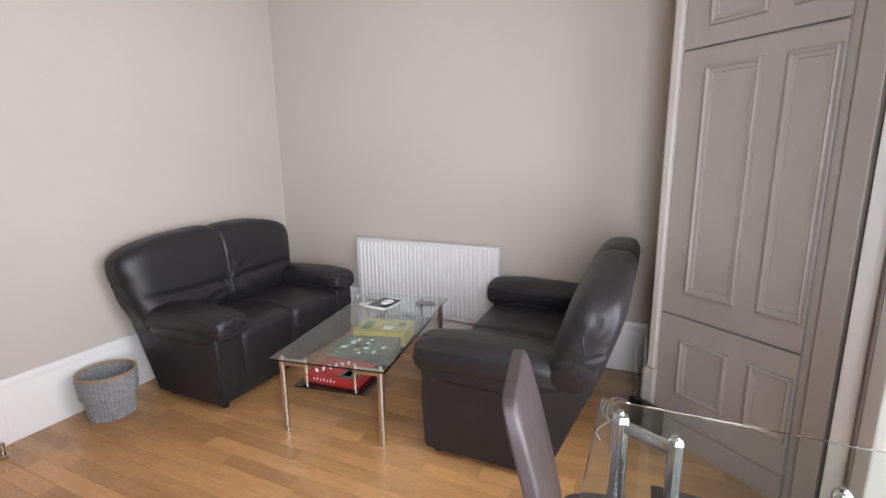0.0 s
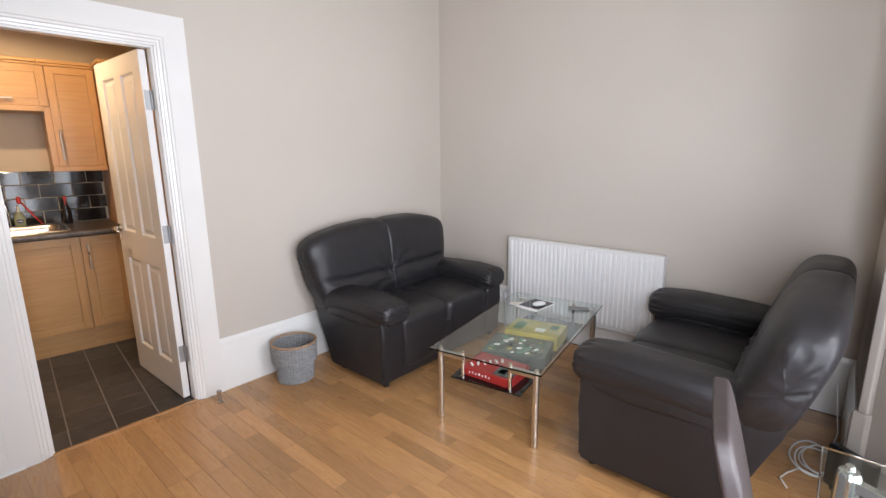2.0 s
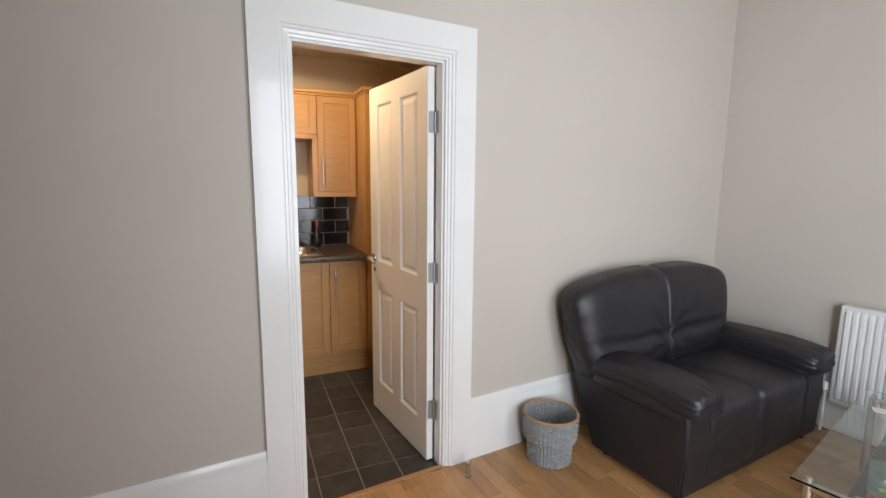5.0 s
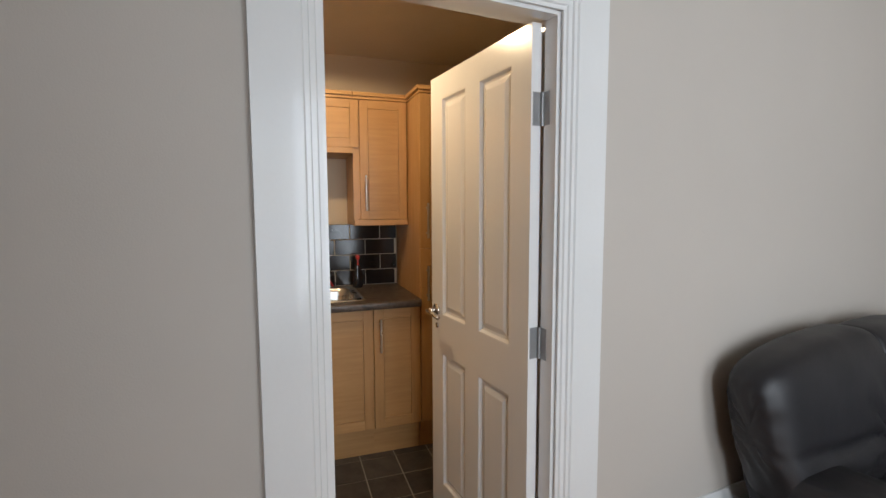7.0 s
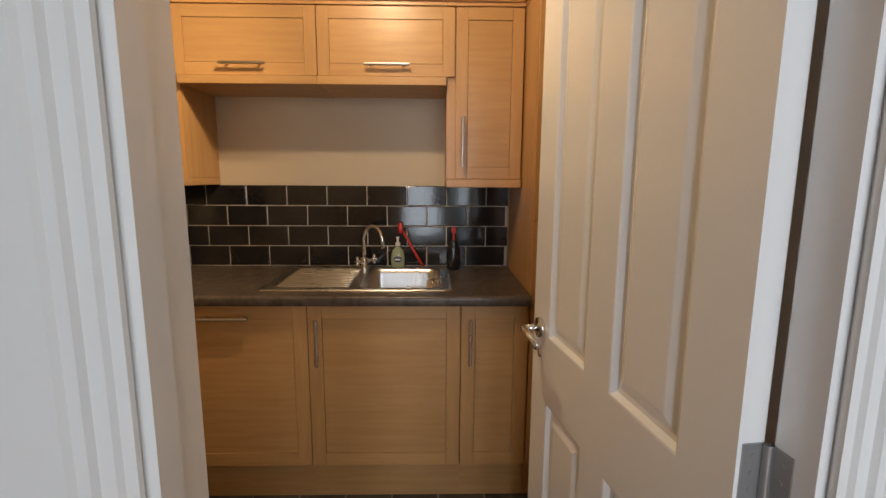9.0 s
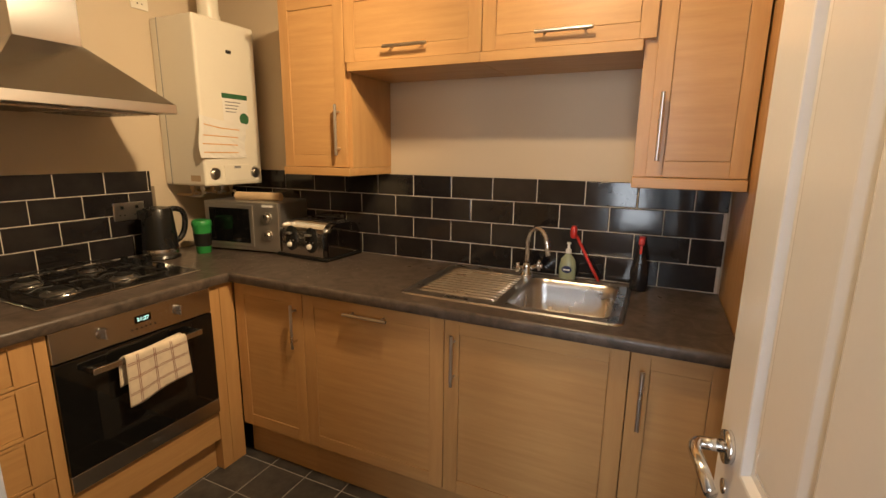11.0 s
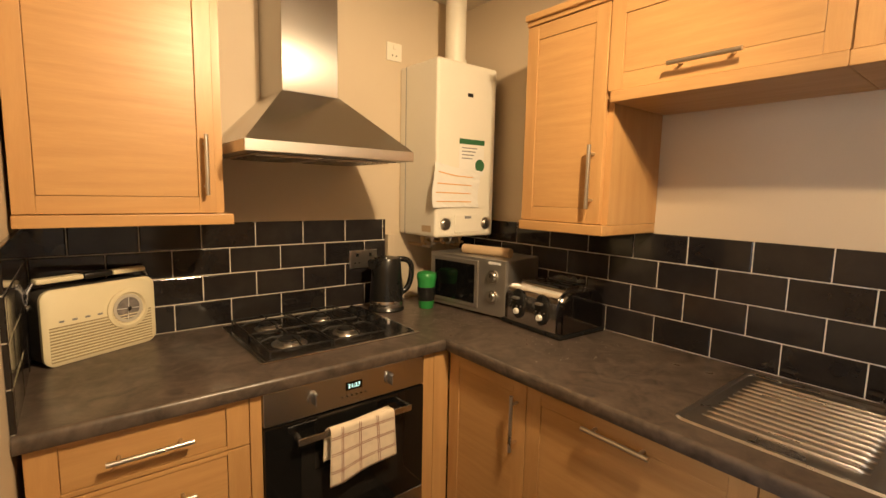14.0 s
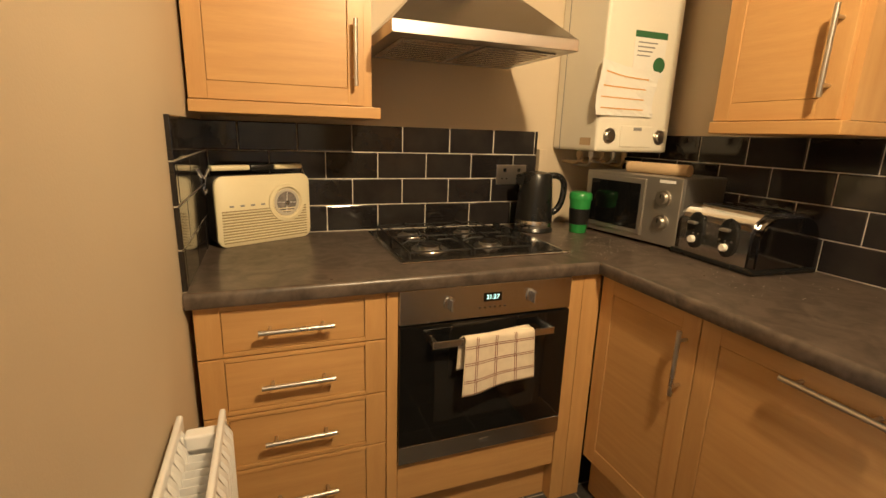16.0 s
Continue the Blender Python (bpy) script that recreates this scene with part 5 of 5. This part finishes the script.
def sofa(m, length, label, seed, lean=0.10, deep=0.0, drop=0.0, wings=(0.045, 0.045), taper=0.075):
    """A two-seat leather sofa; x along it, it faces -y, its front at y = 0."""
    s = thing("sofa", m, label, "sofa", "two-seat leather sofas")
    aw = 0.185

    def side_plan(x0, x1, name):
        bm = bmesh.new()
        pts = [(0.012, 0.035), (0.004, 0.30), (0.0, 0.47), (0.05, 0.50), (0.56, 0.50), (0.64 + deep, 0.62 + deep), (0.745 + 1.5 * deep, 0.62 + 1.5 * deep), (0.700 + deep, 0.45), (0.535 + deep, 0.035)]
        a, b = [[bm.verts.new((x, y, z)) for y, z in pts] for x in (x0, x1)]
        for k in range(len(pts)):
            j = (k + 1) % len(pts)
            bm.faces.new((a[k], a[j], b[j], b[k]))
        bm.faces.new(a)
        bm.faces.new(b)
        bmesh.ops.bevel(bm, geom=bm.edges[:], offset=0.016, segments=3, affect="EDGES")
        return part(name, bm, LEATHER, s, "", 50)

    side_plan(0.012, aw + 0.016, "arm_side")
    side_plan(length - aw - 0.016, length - 0.012, "arm_side")
    part("base", B(aw - 0.02, length - aw + 0.02, 0.012, 0.53 + deep, 0.035, 0.30, 0.02, 3), LEATHER, s, "", 50)
    part("back_shell", B(aw - 0.03, length - aw + 0.03, 0.60 + deep, 0.70 + deep, 0.36, 0.82, 0.03, 3), LEATHER, s, "", 50)
    for k, x0 in enumerate((0.0, length - aw - 0.03)):
        def arm(q, u):
            f = (q.y + 0.05) / 0.66
            w = max(0.0, min(1.0, (-u.y - 0.78) / 0.2))
            ang = math.atan2(u.z, u.x)
            pleat = (0.013 * math.sin(ang * 15 + 2 * noise.noise(Vector((q.x * 14, q.z * 14, seed)))) + 0.004 * noise.noise(Vector((q.x * 40, q.z * 25, seed)))) * w * (1.2 - w)
            crumple = 0.007 * noise.noise(Vector((q.x * 9, q.y * 16, q.z * 9 + seed))) * max(0.0, f - 0.45)
            return Vector((q.x + pleat * u.x, q.y + 0.8 * pleat, q.z + pleat * u.z + crumple - 0.030 * max(0.0, 0.35 - f) * 2 - 0.018 * f * f))
        bm = bmesh.new()
        a0, a1 = x0 + (-0.012 if k == 0 else -0.022), x0 + aw + (0.052 if k == 0 else 0.042)
        cushion(bm, a0, a1, -0.045, 0.66, 0.432, 0.582 + 0.45 * deep, 2.8, 30, arm, crease=0.014, seed=seed + k, ends=6.5)
        part("arm_pad", bm, LEATHER, s, "padded arm with a pleated end", True)
        bm = bmesh.new()
        cushion(bm, a0 + 0.006, a1 - 0.012, -0.012, 0.60 + deep, 0.385, 0.492, 4.0, 14, None, crease=0.012, seed=seed + 5 + k)
        part("arm_border", bm, LEATHER, s, "", True)
    half = length / 2
    for k, (x0, x1) in enumerate(((aw - 0.015, half + 0.010), (half - 0.010, length - aw + 0.015))):
        def seat(q, u):
            sag = 0.006 * noise.noise(Vector((q.x * 4, q.y * 6, seed)))
            return Vector((q.x, q.y - 0.012 * max(0.0, u.z) * (u.y < -0.5), q.z + sag + (0.014 * (1 - (2 * (q.y - 0.27) / 0.6) ** 2) if u.z > 0 else 0)))
        bm = bmesh.new()
        cushion(bm, x0, x1, 0.004, 0.58, 0.052, 0.436, 8.0, 18, seat, crease=0.008, seed=seed + 10 + k)
        part("seat_cushion", bm, LEATHER, s, "", True)
    part("back_cushion", sofa_back(-wings[0], length + wings[1], 0.480 + deep, 0.715 + 1.1 * deep, lean, drop, seed, taper), LEATHER, s, "padded leather back with a stitched centre seam", True)
    for x in (0.08, length - 0.08):
        for y in (0.06, 0.48 + deep):
            part("foot", lathe(bmesh.new(), [(0.020, 0.0005), (0.024, 0.04)], 14, (x, y, 0)), BLACKP, s)
    return s


sofa(LR @ pose(0.808, 0.775, 0, 0, 0, 90), 1.28, "dark brown leather two-seat sofa against the wall by the basket", 3, 0.06, 0.0, -0.014, (0.115, 0.0))
sofa(LR @ pose(1.985, 2.200, 0, 0, 0, -90), 1.29, "dark brown leather two-seat sofa beside the window bay", 47, 0.15, 0.055, -0.004, (0.03, 0.055), 0.015)

# ---- coffee table with games below ----
rng0 = random.Random(11)
LEAFP = material("green_print_light", (0.10, 0.32, 0.22), 0.4, bump=0)
CTM = LR @ pose(1.425, 1.395, 0, 0, 0, 9.0)
ct = thing("coffee_table", CTM, "rectangular glass coffee table with chrome legs and black lower shelf", "coffee table")
HX, HY, TZ = 0.315, 0.59, 0.412
p_top = part("glass_top", B(-HX, HX, -HY, HY, TZ, TZ + 0.008, 0.002), GLASS, ct, "clear glass top")
p_top.visible_shadow = False
for sx in (-1, 1):
    for sy in (-1, 1):
        lg = bmesh.new()
        rod(lg, (sx * 0.272, sy * 0.535, 0.002), (sx * 0.272, sy * 0.535, TZ - 0.018), 0.0165, n=18)
        rod(lg, (sx * 0.272, sy * 0.535, TZ - 0.020), (sx * 0.272, sy * 0.535, TZ - 0.0005), 0.011, n=14)
        box(lg, min(sx * 0.272, sx * 0.13), max(sx * 0.272, sx * 0.13), sy * 0.535 - 0.013, sy * 0.535 + 0.013, TZ - 0.040, TZ - 0.018, 0.003)
        part("leg", lg, NICKEL, ct, "satin chrome tube leg", 40)
        hg = bmesh.new()
        rod(hg, (sx * 0.135, sy * 0.535, 0.262), (sx * 0.135, sy * 0.535, TZ - 0.0005), 0.010, n=14)
        part("shelf_hanger", hg, CHROME, ct, "", 40)
part("lower_shelf", B(-0.20, 0.20, -0.555, 0.555, 0.262, 0.270, 0.002), BLACKG, ct, "black glass lower shelf")


def card_box(m, w_, d_, h_, mat, label, marks):
    b = thing("board_game", m, label, "board game", "boxed games on the shelf")
    part("tray", B(-w_ / 2 + 0.002, w_ / 2 - 0.002, -d_ / 2 + 0.002, d_ / 2 - 0.002, 0.0, h_ * 0.8, 0.001), mat, b)
    part("lid", B(-w_ / 2, w_ / 2, -d_ / 2, d_ / 2, h_ * 0.25, h_, 0.0025), mat, b)
    for x0, x1, y0, y1, mt in marks:
        part("print", B(x0 * w_, x1 * w_, y0 * d_, y1 * d_, h_, h_ + 0.0008), mt, b)
    return b


g1 = card_box(CTM @ pose(-0.005, -0.41, 0.2705, 0, 0, -5), 0.30, 0.21, 0.046, REDBOX, "red boxed game with white lettering", [(0.10, 0.46, -0.42, 0.05, DARKBOX), (0.16, 0.30, -0.30, -0.05, WHITEP)])
for i, (lx_, ly_) in enumerate(((-0.115, -0.055), (-0.090, -0.030), (-0.066, -0.006), (-0.042, 0.017), (-0.018, 0.041), (0.006, 0.064))):
    part("print_bar", box(bmesh.new(), -0.006, 0.006, -0.022, 0.022, 0.0462, 0.047, m=pose(lx_, ly_, 0, 0, 0, 48 - 18 * (i % 2))), WHITEP, g1)
for i in range(7):
    part("print_bar", B(-0.10 + i * 0.020, -0.094 + i * 0.020, -0.1062, -0.1048, 0.020, 0.030 + 0.004 * (i % 2)), WHITEP, g1)
g2 = card_box(CTM @ pose(0.01, -0.13, 0.2705, 0, 0, 8), 0.36, 0.27, 0.060, DARKBOX, "blue and grey boxed game with pale pictures", [])
for i in range(60):
    px_, py_, w_ = rng0.uniform(-0.16, 0.15), rng0.uniform(-0.115, 0.10), rng0.uniform(0.006, 0.017)
    part("print", box(bmesh.new(), -w_, w_, -w_ * 0.6, w_ * 0.6, 0.0602, 0.0606 + 0.00008 * i, m=pose(px_, py_, 0, 0, 0, rng0.uniform(0, 180))), rng0.choice((WHITEP, WHITEP, GREYP, LEAFP, BLACKP, GREENP, YELBOX)), g2)
card_box(CTM @ pose(0.02, 0.13, 0.2705, 0, 0, 3), 0.33, 0.23, 0.085, YELBOX, "yellow and green boxed game", [(-0.40, -0.22, -0.35, 0.25, GREENP), (0.02, 0.20, -0.30, -0.05, WHITEP), (0.25, 0.40, 0.0, 0.3, GREENP)])
tb = thing("tablet", CTM @ pose(-0.075, 0.36, TZ + 0.0085, 0, 0, -14), "white and black tablet lying on the glass", "tablet")
part("body", B(-0.085, 0.085, -0.12, 0.12, 0.0, 0.007, 0.003), RADW, tb, "", 40)
part("screen", B(-0.078, 0.078, -0.085, 0.105, 0.007, 0.0076), BLACKG, tb)
ms = thing("computer_mouse", CTM @ pose(-0.045, 0.345, TZ + 0.0165, 0, 0, -30), "small white computer mouse", "mouse")
part("shell", cushion(bmesh.new(), -0.028, 0.028, -0.05, 0.05, 0.0, 0.026, 2.4, 6), RADW, ms, "", True)
nt_ = thing("paper_note", CTM @ pose(-0.205, 0.33, TZ + 0.0085, 0, 0, 20), "small white paper note on the glass", "paper")
part("sheet", B(-0.04, 0.04, -0.03, 0.03, 0.0, 0.0015), PAPER, nt_)
rc = thing("remote_control", CTM @ pose(0.20, 0.42, TZ + 0.0085, 0, 0, -70), "small grey remote control", "remote")
part("body", B(-0.02, 0.02, -0.065, 0.065, 0.0, 0.016, 0.005), GREYP, rc, "", 40)

# ---- wicker basket ----
bk = thing("wicker_basket", LR @ pose(0.205, 0.553, 0), "round grey wicker waste basket with tan rim", "basket")
HB, NR = 0.262, 19


def basket_r(z):
    t = z / HB
    return 0.106 + 0.012 * t + 0.019 / (1 + math.exp(-(t - 0.46) * 60))


for i in range(NR):
    z = 0.008 + (HB - 0.03) * i / (NR - 1)
    pts = []
    for k in range(160):
        t = k * math.tau / 160
        rr = basket_r(z) + 0.0020 * math.cos(20 * t + math.pi * i) + 0.0026 * math.cos(40 * t)
        pts.append((rr * math.cos(t), rr * math.sin(t), z))
    part("woven_ring", tube(bmesh.new(), pts, 0.0078, 6, True), WICKER, bk, "", True)
for k in range(20):
    t = (k + 0.5) * math.tau / 20
    part("stake", tube(bmesh.new(), [((basket_r(z) - 0.001) * math.cos(t), (basket_r(z) - 0.001) * math.sin(t), z) for z in (0.006, 0.06, 0.11, 0.17, HB - 0.01)], 0.0062, 6), WICKER, bk)
part("bottom", lathe(bmesh.new(), [(0.106, 0.001), (0.108, 0.010), (0.05, 0.011)], 32), WICKER, bk)
bm = bmesh.new()
for ph in (0, math.pi):
    tube(bm, [((0.138 + 0.003 * math.cos(20 * t + ph)) * math.cos(t), (0.138 + 0.003 * math.cos(20 * t + ph)) * math.sin(t), HB - 0.006 + 0.004 * math.sin(20 * t + ph)) for t in [k * math.tau / 80 for k in range(80)]], 0.0062, 6, True)
part("rim", bm, RIMW, bk, "tan plaited rim", True)

# ---- door stop on the floor ----
ds = thing("door_stop", LR @ pose(0.135, 0.085, 0), "small steel floor door stop", "door stop")
bm = bmesh.new()
lathe(bm, [(0.018, 0.0005), (0.019, 0.006), (0.012, 0.012), (0.010, 0.058), (0.014, 0.062), (0.014, 0.074), (0.010, 0.078)], 18)
part("post", bm, STEEL, ds, "", 40)

# ---- dining table and chair ----
dt = thing("dining_table", LR @ pose(3.142, 0.006, 0), "glass dining table with chrome legs and dark shelf", "dining table")
part("glass_top", B(-0.31, 0.36, -0.36, 0.39, 0.744, 0.754, 0.003), GLASS, dt, "clear glass top").visible_shadow = False
for sx in (-1, 1):
    for sy in (-1, 1):
        cx, cy, hx, hy = 0.025 + sx * 0.282, 0.015 + sy * (0.331 if sx < 0 else 0.24), 0.025 + sx * 0.151, 0.015 + sy * (0.267 if sx < 0 else 0.20)
        lg = bmesh.new()
        rod(lg, (cx, cy, 0.002), (cx, cy, 0.716), 0.024, n=24)
        lathe(lg, [(0.024, 0.715), (0.0235, 0.722), (0.019, 0.730), (0.010, 0.733), (0.009, 0.7435)], 24, (cx, cy, 0))
        part("leg", lg, CHROME, dt, "chrome tube leg", 40)
        bar = bmesh.new()
        box(bar, 0.0, math.hypot(hx - cx, hy - cy), -0.012, 0.012, 0.690, 0.716, 0.003, m=pose(cx, cy, 0, 0, 0, math.degrees(math.atan2(hy - cy, hx - cx))))
        part("corner_bar", bar, CHROME, dt, "", 40)
        hg = bmesh.new()
        rod(hg, (hx, hy, 0.560), (hx, hy, 0.722), 0.018, n=22)
        lathe(hg, [(0.018, 0.721), (0.0175, 0.728), (0.013, 0.735), (0.008, 0.737), (0.008, 0.7435)], 22, (hx, hy, 0))
        part("shelf_hanger", hg, CHROME, dt, "", 40)
part("dark_shelf", B(-0.17, 0.22, -0.30, 0.33, 0.552, 0.560, 0.002), BLACKG, dt, "dark glass shelf")

chair = thing("dining_chair", LR @ pose(2.765, 0.165, 0, 0, 0, -79.5), "dark brown leatherette dining chair at the glass table", "chair")


def chair_back(q, u):
    t = (q.z - 0.42) / 0.50
    return Vector((q.x * (1 - 0.12 * t), q.y - 0.03 * t * t - 0.09 * t, q.z))


bm = bmesh.new()
cushion(bm, -0.185, 0.185, -0.020, 0.020, 0.40, 0.915, 9.0, 14, chair_back)
part("backrest", bm, CHAIRM, chair, "", True)
bm = bmesh.new()
cushion(bm, -0.205, 0.205, 0.0, 0.40, 0.40, 0.465, 6.0, 10)
part("seat", bm, CHAIRM, chair, "", True)
for x in (-0.175, 0.175):
    part("leg", rod(bmesh.new(), (x, 0.37, 0.001), (x, 0.37, 0.41), 0.0125, n=14), CHROME, chair, "chrome tube leg", 40)
    part("leg", tube(bmesh.new(), [(x, -0.06, 0.001), (x, -0.02, 0.22), (x, 0.005, 0.42)], 0.0125, 12), CHROME, chair, "chrome tube leg", True)

# ---- cables and router behind the sofa ----
cb = thing("white_cable", LR @ pose(2.845, 1.66, 0), "coil of white cable lying on the floor", "cable")
bm = bmesh.new()
for i, (rx_, ry_, zz, ox) in enumerate(((0.075, 0.13, 0.006, 0.0), (0.07, 0.11, 0.012, 0.01), (0.085, 0.15, 0.017, -0.012), (0.06, 0.12, 0.022, 0.01))):
    tube(bm, [(ox + rx_ * math.cos(t), ry_ * math.sin(t), zz + 0.004 * math.sin(3 * t + i)) for t in [k * math.tau / 32 for k in range(32)]], 0.0038, 6, True)
tube(bm, [(-0.05, -0.12, 0.012), (-0.09, -0.18, 0.006), (-0.11, -0.24, 0.005), (-0.08, -0.30, 0.005)], 0.0038, 6)
tube(bm, [(0.05, 0.09, 0.012), (0.07, 0.20, 0.08), (0.05, 0.26, 0.22), (0.04, 0.30, 0.30)], 0.0032, 6)
part("coil", bm, WHITEC, cb, "", True)
ro = thing("router", LR @ pose(2.962, 1.468, 0, 0, 0, 53), "black upright internet router on the floor", "router")
part("case", B(-0.022, 0.022, -0.09, 0.09, 0.001, 0.20, 0.008, 3), BLACKP, ro, "", 40)
part("stand", B(-0.035, 0.035, -0.05, 0.05, 0.0005, 0.012, 0.003), BLACKP, ro)

# ---- floors ----
slab_l = structure("floor", prism(bmesh.new(), [lw(0.0, -3.95), lw(3.66, -3.95), lw(3.66, 2.3), lw(0.0, 2.3)], -0.12, -0.0015), GAP, "golden oak strip floor of the living room")
slab_k = structure("floor_kitchen", prism(bmesh.new(), [(XS - 0.05, YH - 0.05), (XE + 0.02, YH - 0.05), lw(-0.006, -0.72), lw(-0.006, 0.06), (XE + 0.02, YN + 0.05), (XS - 0.05, YN + 0.05)], -0.12, -0.0025), FGROUT, "dark slate tile floor of the kitchen")
part("threshold", B(-0.012, 0.014, DS, DN, -0.004, 0.0035, 0.002), OAKJ, slab_l).matrix_basis = LR

PW, PL = 0.079, 0.52


def slab_mesh(name, x, y, z, mat, bev=0.0012):
    """A thin piece with eased upper edges, its top at height 0."""
    bm = bmesh.new()
    lo = [bm.verts.new((a * x / 2, b * y / 2, -z)) for a, b in ((-1, -1), (1, -1), (1, 1), (-1, 1))]
    mid = [bm.verts.new((v.co.x, v.co.y, -bev)) for v in lo]
    hi = [bm.verts.new((v.co.x - math.copysign(bev, v.co.x), v.co.y - math.copysign(bev, v.co.y), 0)) for v in lo]
    for a, b in ((lo, mid), (mid, hi)):
        for k in range(4):
            bm.faces.new((a[k], a[(k + 1) % 4], b[(k + 1) % 4], b[k]))
    bm.faces.new(hi)
    me = bpy.data.meshes.new(name)
    bm.to_mesh(me)
    bm.free()
    me.materials.append(mat)
    return me


def joined(name, me_size, places, mat, parent, label):
    """The rest of a floor or wall of pieces, as one mesh."""
    x, y, z, bev = me_size
    verts, faces = [], []
    for m in places:
        n = len(verts)
        for a, b in ((-1, -1), (1, -1), (1, 1), (-1, 1)):
            verts.append(m @ Vector((a * x / 2, b * y / 2, -z)))
        for a, b in ((-1, -1), (1, -1), (1, 1), (-1, 1)):
            verts.append(m @ Vector((a * (x / 2), b * (y / 2), 0)))
        faces += [(n + k, n + (k + 1) % 4, n + 4 + (k + 1) % 4, n + 4 + k) for k in range(4)] + [(n + 4, n + 5, n + 6, n + 7)]
    me = bpy.data.meshes.new(name)
    me.from_pydata(verts, [], faces)
    me.materials.append(mat)
    ob = new(name, me)
    ob.parent = parent
    tagged(ob, label, "", "", "stuff")
    return ob


rng = random.Random(5)
plank = slab_mesh("plank", PL - 0.0008, PW - 0.0008, 0.0015, OAKF, 0.0006)
rest, made = [], 0
for row in range(-62, 46):
    yy = PW * (row + 0.5)
    if yy > YB - 0.02 or yy < -3.9:
        continue
    reach = 3.62 if -1.25 < yy < 1.62 else 2.955
    off = rng.uniform(0, PL)
    xx = 0.0 - off
    while xx < reach:
        step = PL * rng.choice((0.62, 0.8, 1.0, 1.0, 1.25))
        a, b = max(xx, 0.016), min(xx + step, reach)
        if b - a > 0.002:
            near = -1.35 < yy and a < 2.75 and not (yy > 0.9 and 0.0 < a < 0.3 and b < 0.8)
            if near and b - a > step - 0.001 and made < 296:
                piece("plank", plank, slab_l, LR @ pose((a + b) / 2, yy, 0) @ Matrix.Diagonal((step / PL, 1, 1, 1)))
                made += 1
            else:
                rest.append(LR @ pose((a + b) / 2, yy, 0) @ Matrix.Diagonal(((b - a) / PL, 1, 1, 1)))
        xx += step
joined("strip_floor_rest", (PL - 0.0008, PW - 0.0008, 0.0015, 0), rest, OAKJ, slab_l, "golden oak floor strips")

FT = 0.2
ftile = slab_mesh("floor_tile", FT - 0.006, FT - 0.006, 0.0025, FTILE, 0.001)
for i in range(-10, 2):
    for j in range(-14, 5):
        cx, cy = -0.045 + FT * i, -0.295 + FT * j
        lx_ = (Vector((cx, cy, 0)) @ Vector((math.cos(radians(TURN)), math.sin(radians(TURN)), 0)))
        if cx - 0.1 < XS or cy + 0.1 > YN + 0.05 or cy - 0.1 < YH - 0.05:
            continue
        edge = -0.012
        if -0.80 < cy < 0.16:
            if cx - FT / 2 > edge - 0.12:
                continue
            wdt = min(cx + FT / 2, edge + 0.06 - 0.10 * (cy + 0.3)) - (cx - FT / 2)
        else:
            if cx + FT / 2 > XE + 0.1:
                continue
            wdt = FT
        if wdt < 0.03:
            continue
        piece("floor_tile", ftile, slab_k, pose(cx - FT / 2 + wdt / 2, cy, 0) @ Matrix.Diagonal((min(1, wdt / FT), 1, 1, 1)))

# ---- wall tiles: grout bed and glazed brick tiles ----
TP, TRH, TZ0 = 0.203, 0.1035, 0.9115


def tile_wall(name, m, u0, u1, phase, label, zoff=0.0, rows=4):
    """Tiles in half bond on a bed; x of m runs along the wall, its -y faces the room."""
    bed = thing(name, m, label, "tiles", "", "structure")
    part("grout_bed", B(u0 + 0.004, u1 - 0.004, 0.0, 0.0078, TZ0 - 0.0015, TZ0 + rows * TRH - 0.003), GROUT, bed)
    meshes = {}
    for r_ in range(rows):
        z0 = TZ0 + r_ * TRH
        sh = phase + (TP / 2 if (rows - 1 - r_) % 2 else 0)
        k = math.floor((u0 - sh) / TP)
        while sh + k * TP < u1:
            a, b = max(u0, sh + k * TP), min(u1, sh + (k + 1) * TP)
            k += 1
            if b - a < 0.014:
                continue
            key = round(b - a, 3)
            if key not in meshes:
                bm = bmesh.new()
                w2, h2, e = (b - a) / 2 - 0.0019, TRH / 2 - 0.0019, 0.0035
                ring = lambda d, y: [(-w2 + d, y, -h2 + d), (w2 - d, y, -h2 + d), (w2 - d, y, h2 - d), (-w2 + d, y, h2 - d)]
                loops(bm, [ring(0, 0.0082), ring(0, -0.001), ring(0.0012, -0.0025), ring(e, -0.0034)])
                bmesh.ops.recalc_face_normals(bm, faces=bm.faces)
                me = bpy.data.meshes.new("wall_tile")
                bm.to_mesh(me)
                bm.free()
                me.materials.append(TILE)
                meshes[key] = me
            tilt = pose(0, 0, 0, rng.uniform(-0.5, 0.5), 0, rng.uniform(-0.5, 0.5))
            piece("wall_tile", meshes[key], bed, pose((a + b) / 2, -0.0005, z0 + TRH / 2) @ tilt)
    return bed


# sink wall: x of the bed runs along +y
tile_wall("tiled_splashback", pose(XS + 0.0085, 0, 0, 0, 0, 90), YH + 0.010, -0.034, -1.570, "black glazed brick tiles with pale grout above the sink")
# hob wall: x of the bed runs along -x
tile_wall("tiled_splashback", pose(0, YH + 0.0085, 0, 0, 0, 180), 0.120, 1.462, 0.431, "black glazed brick tiles with pale grout behind the hob")
# the short return beside the drawers
tile_wall("tiled_splashback", pose(XE - 0.0125, 0, 0, 0, 0, -90), 1.952, 2.606, 2.080, "black glazed brick tiles on the side wall")
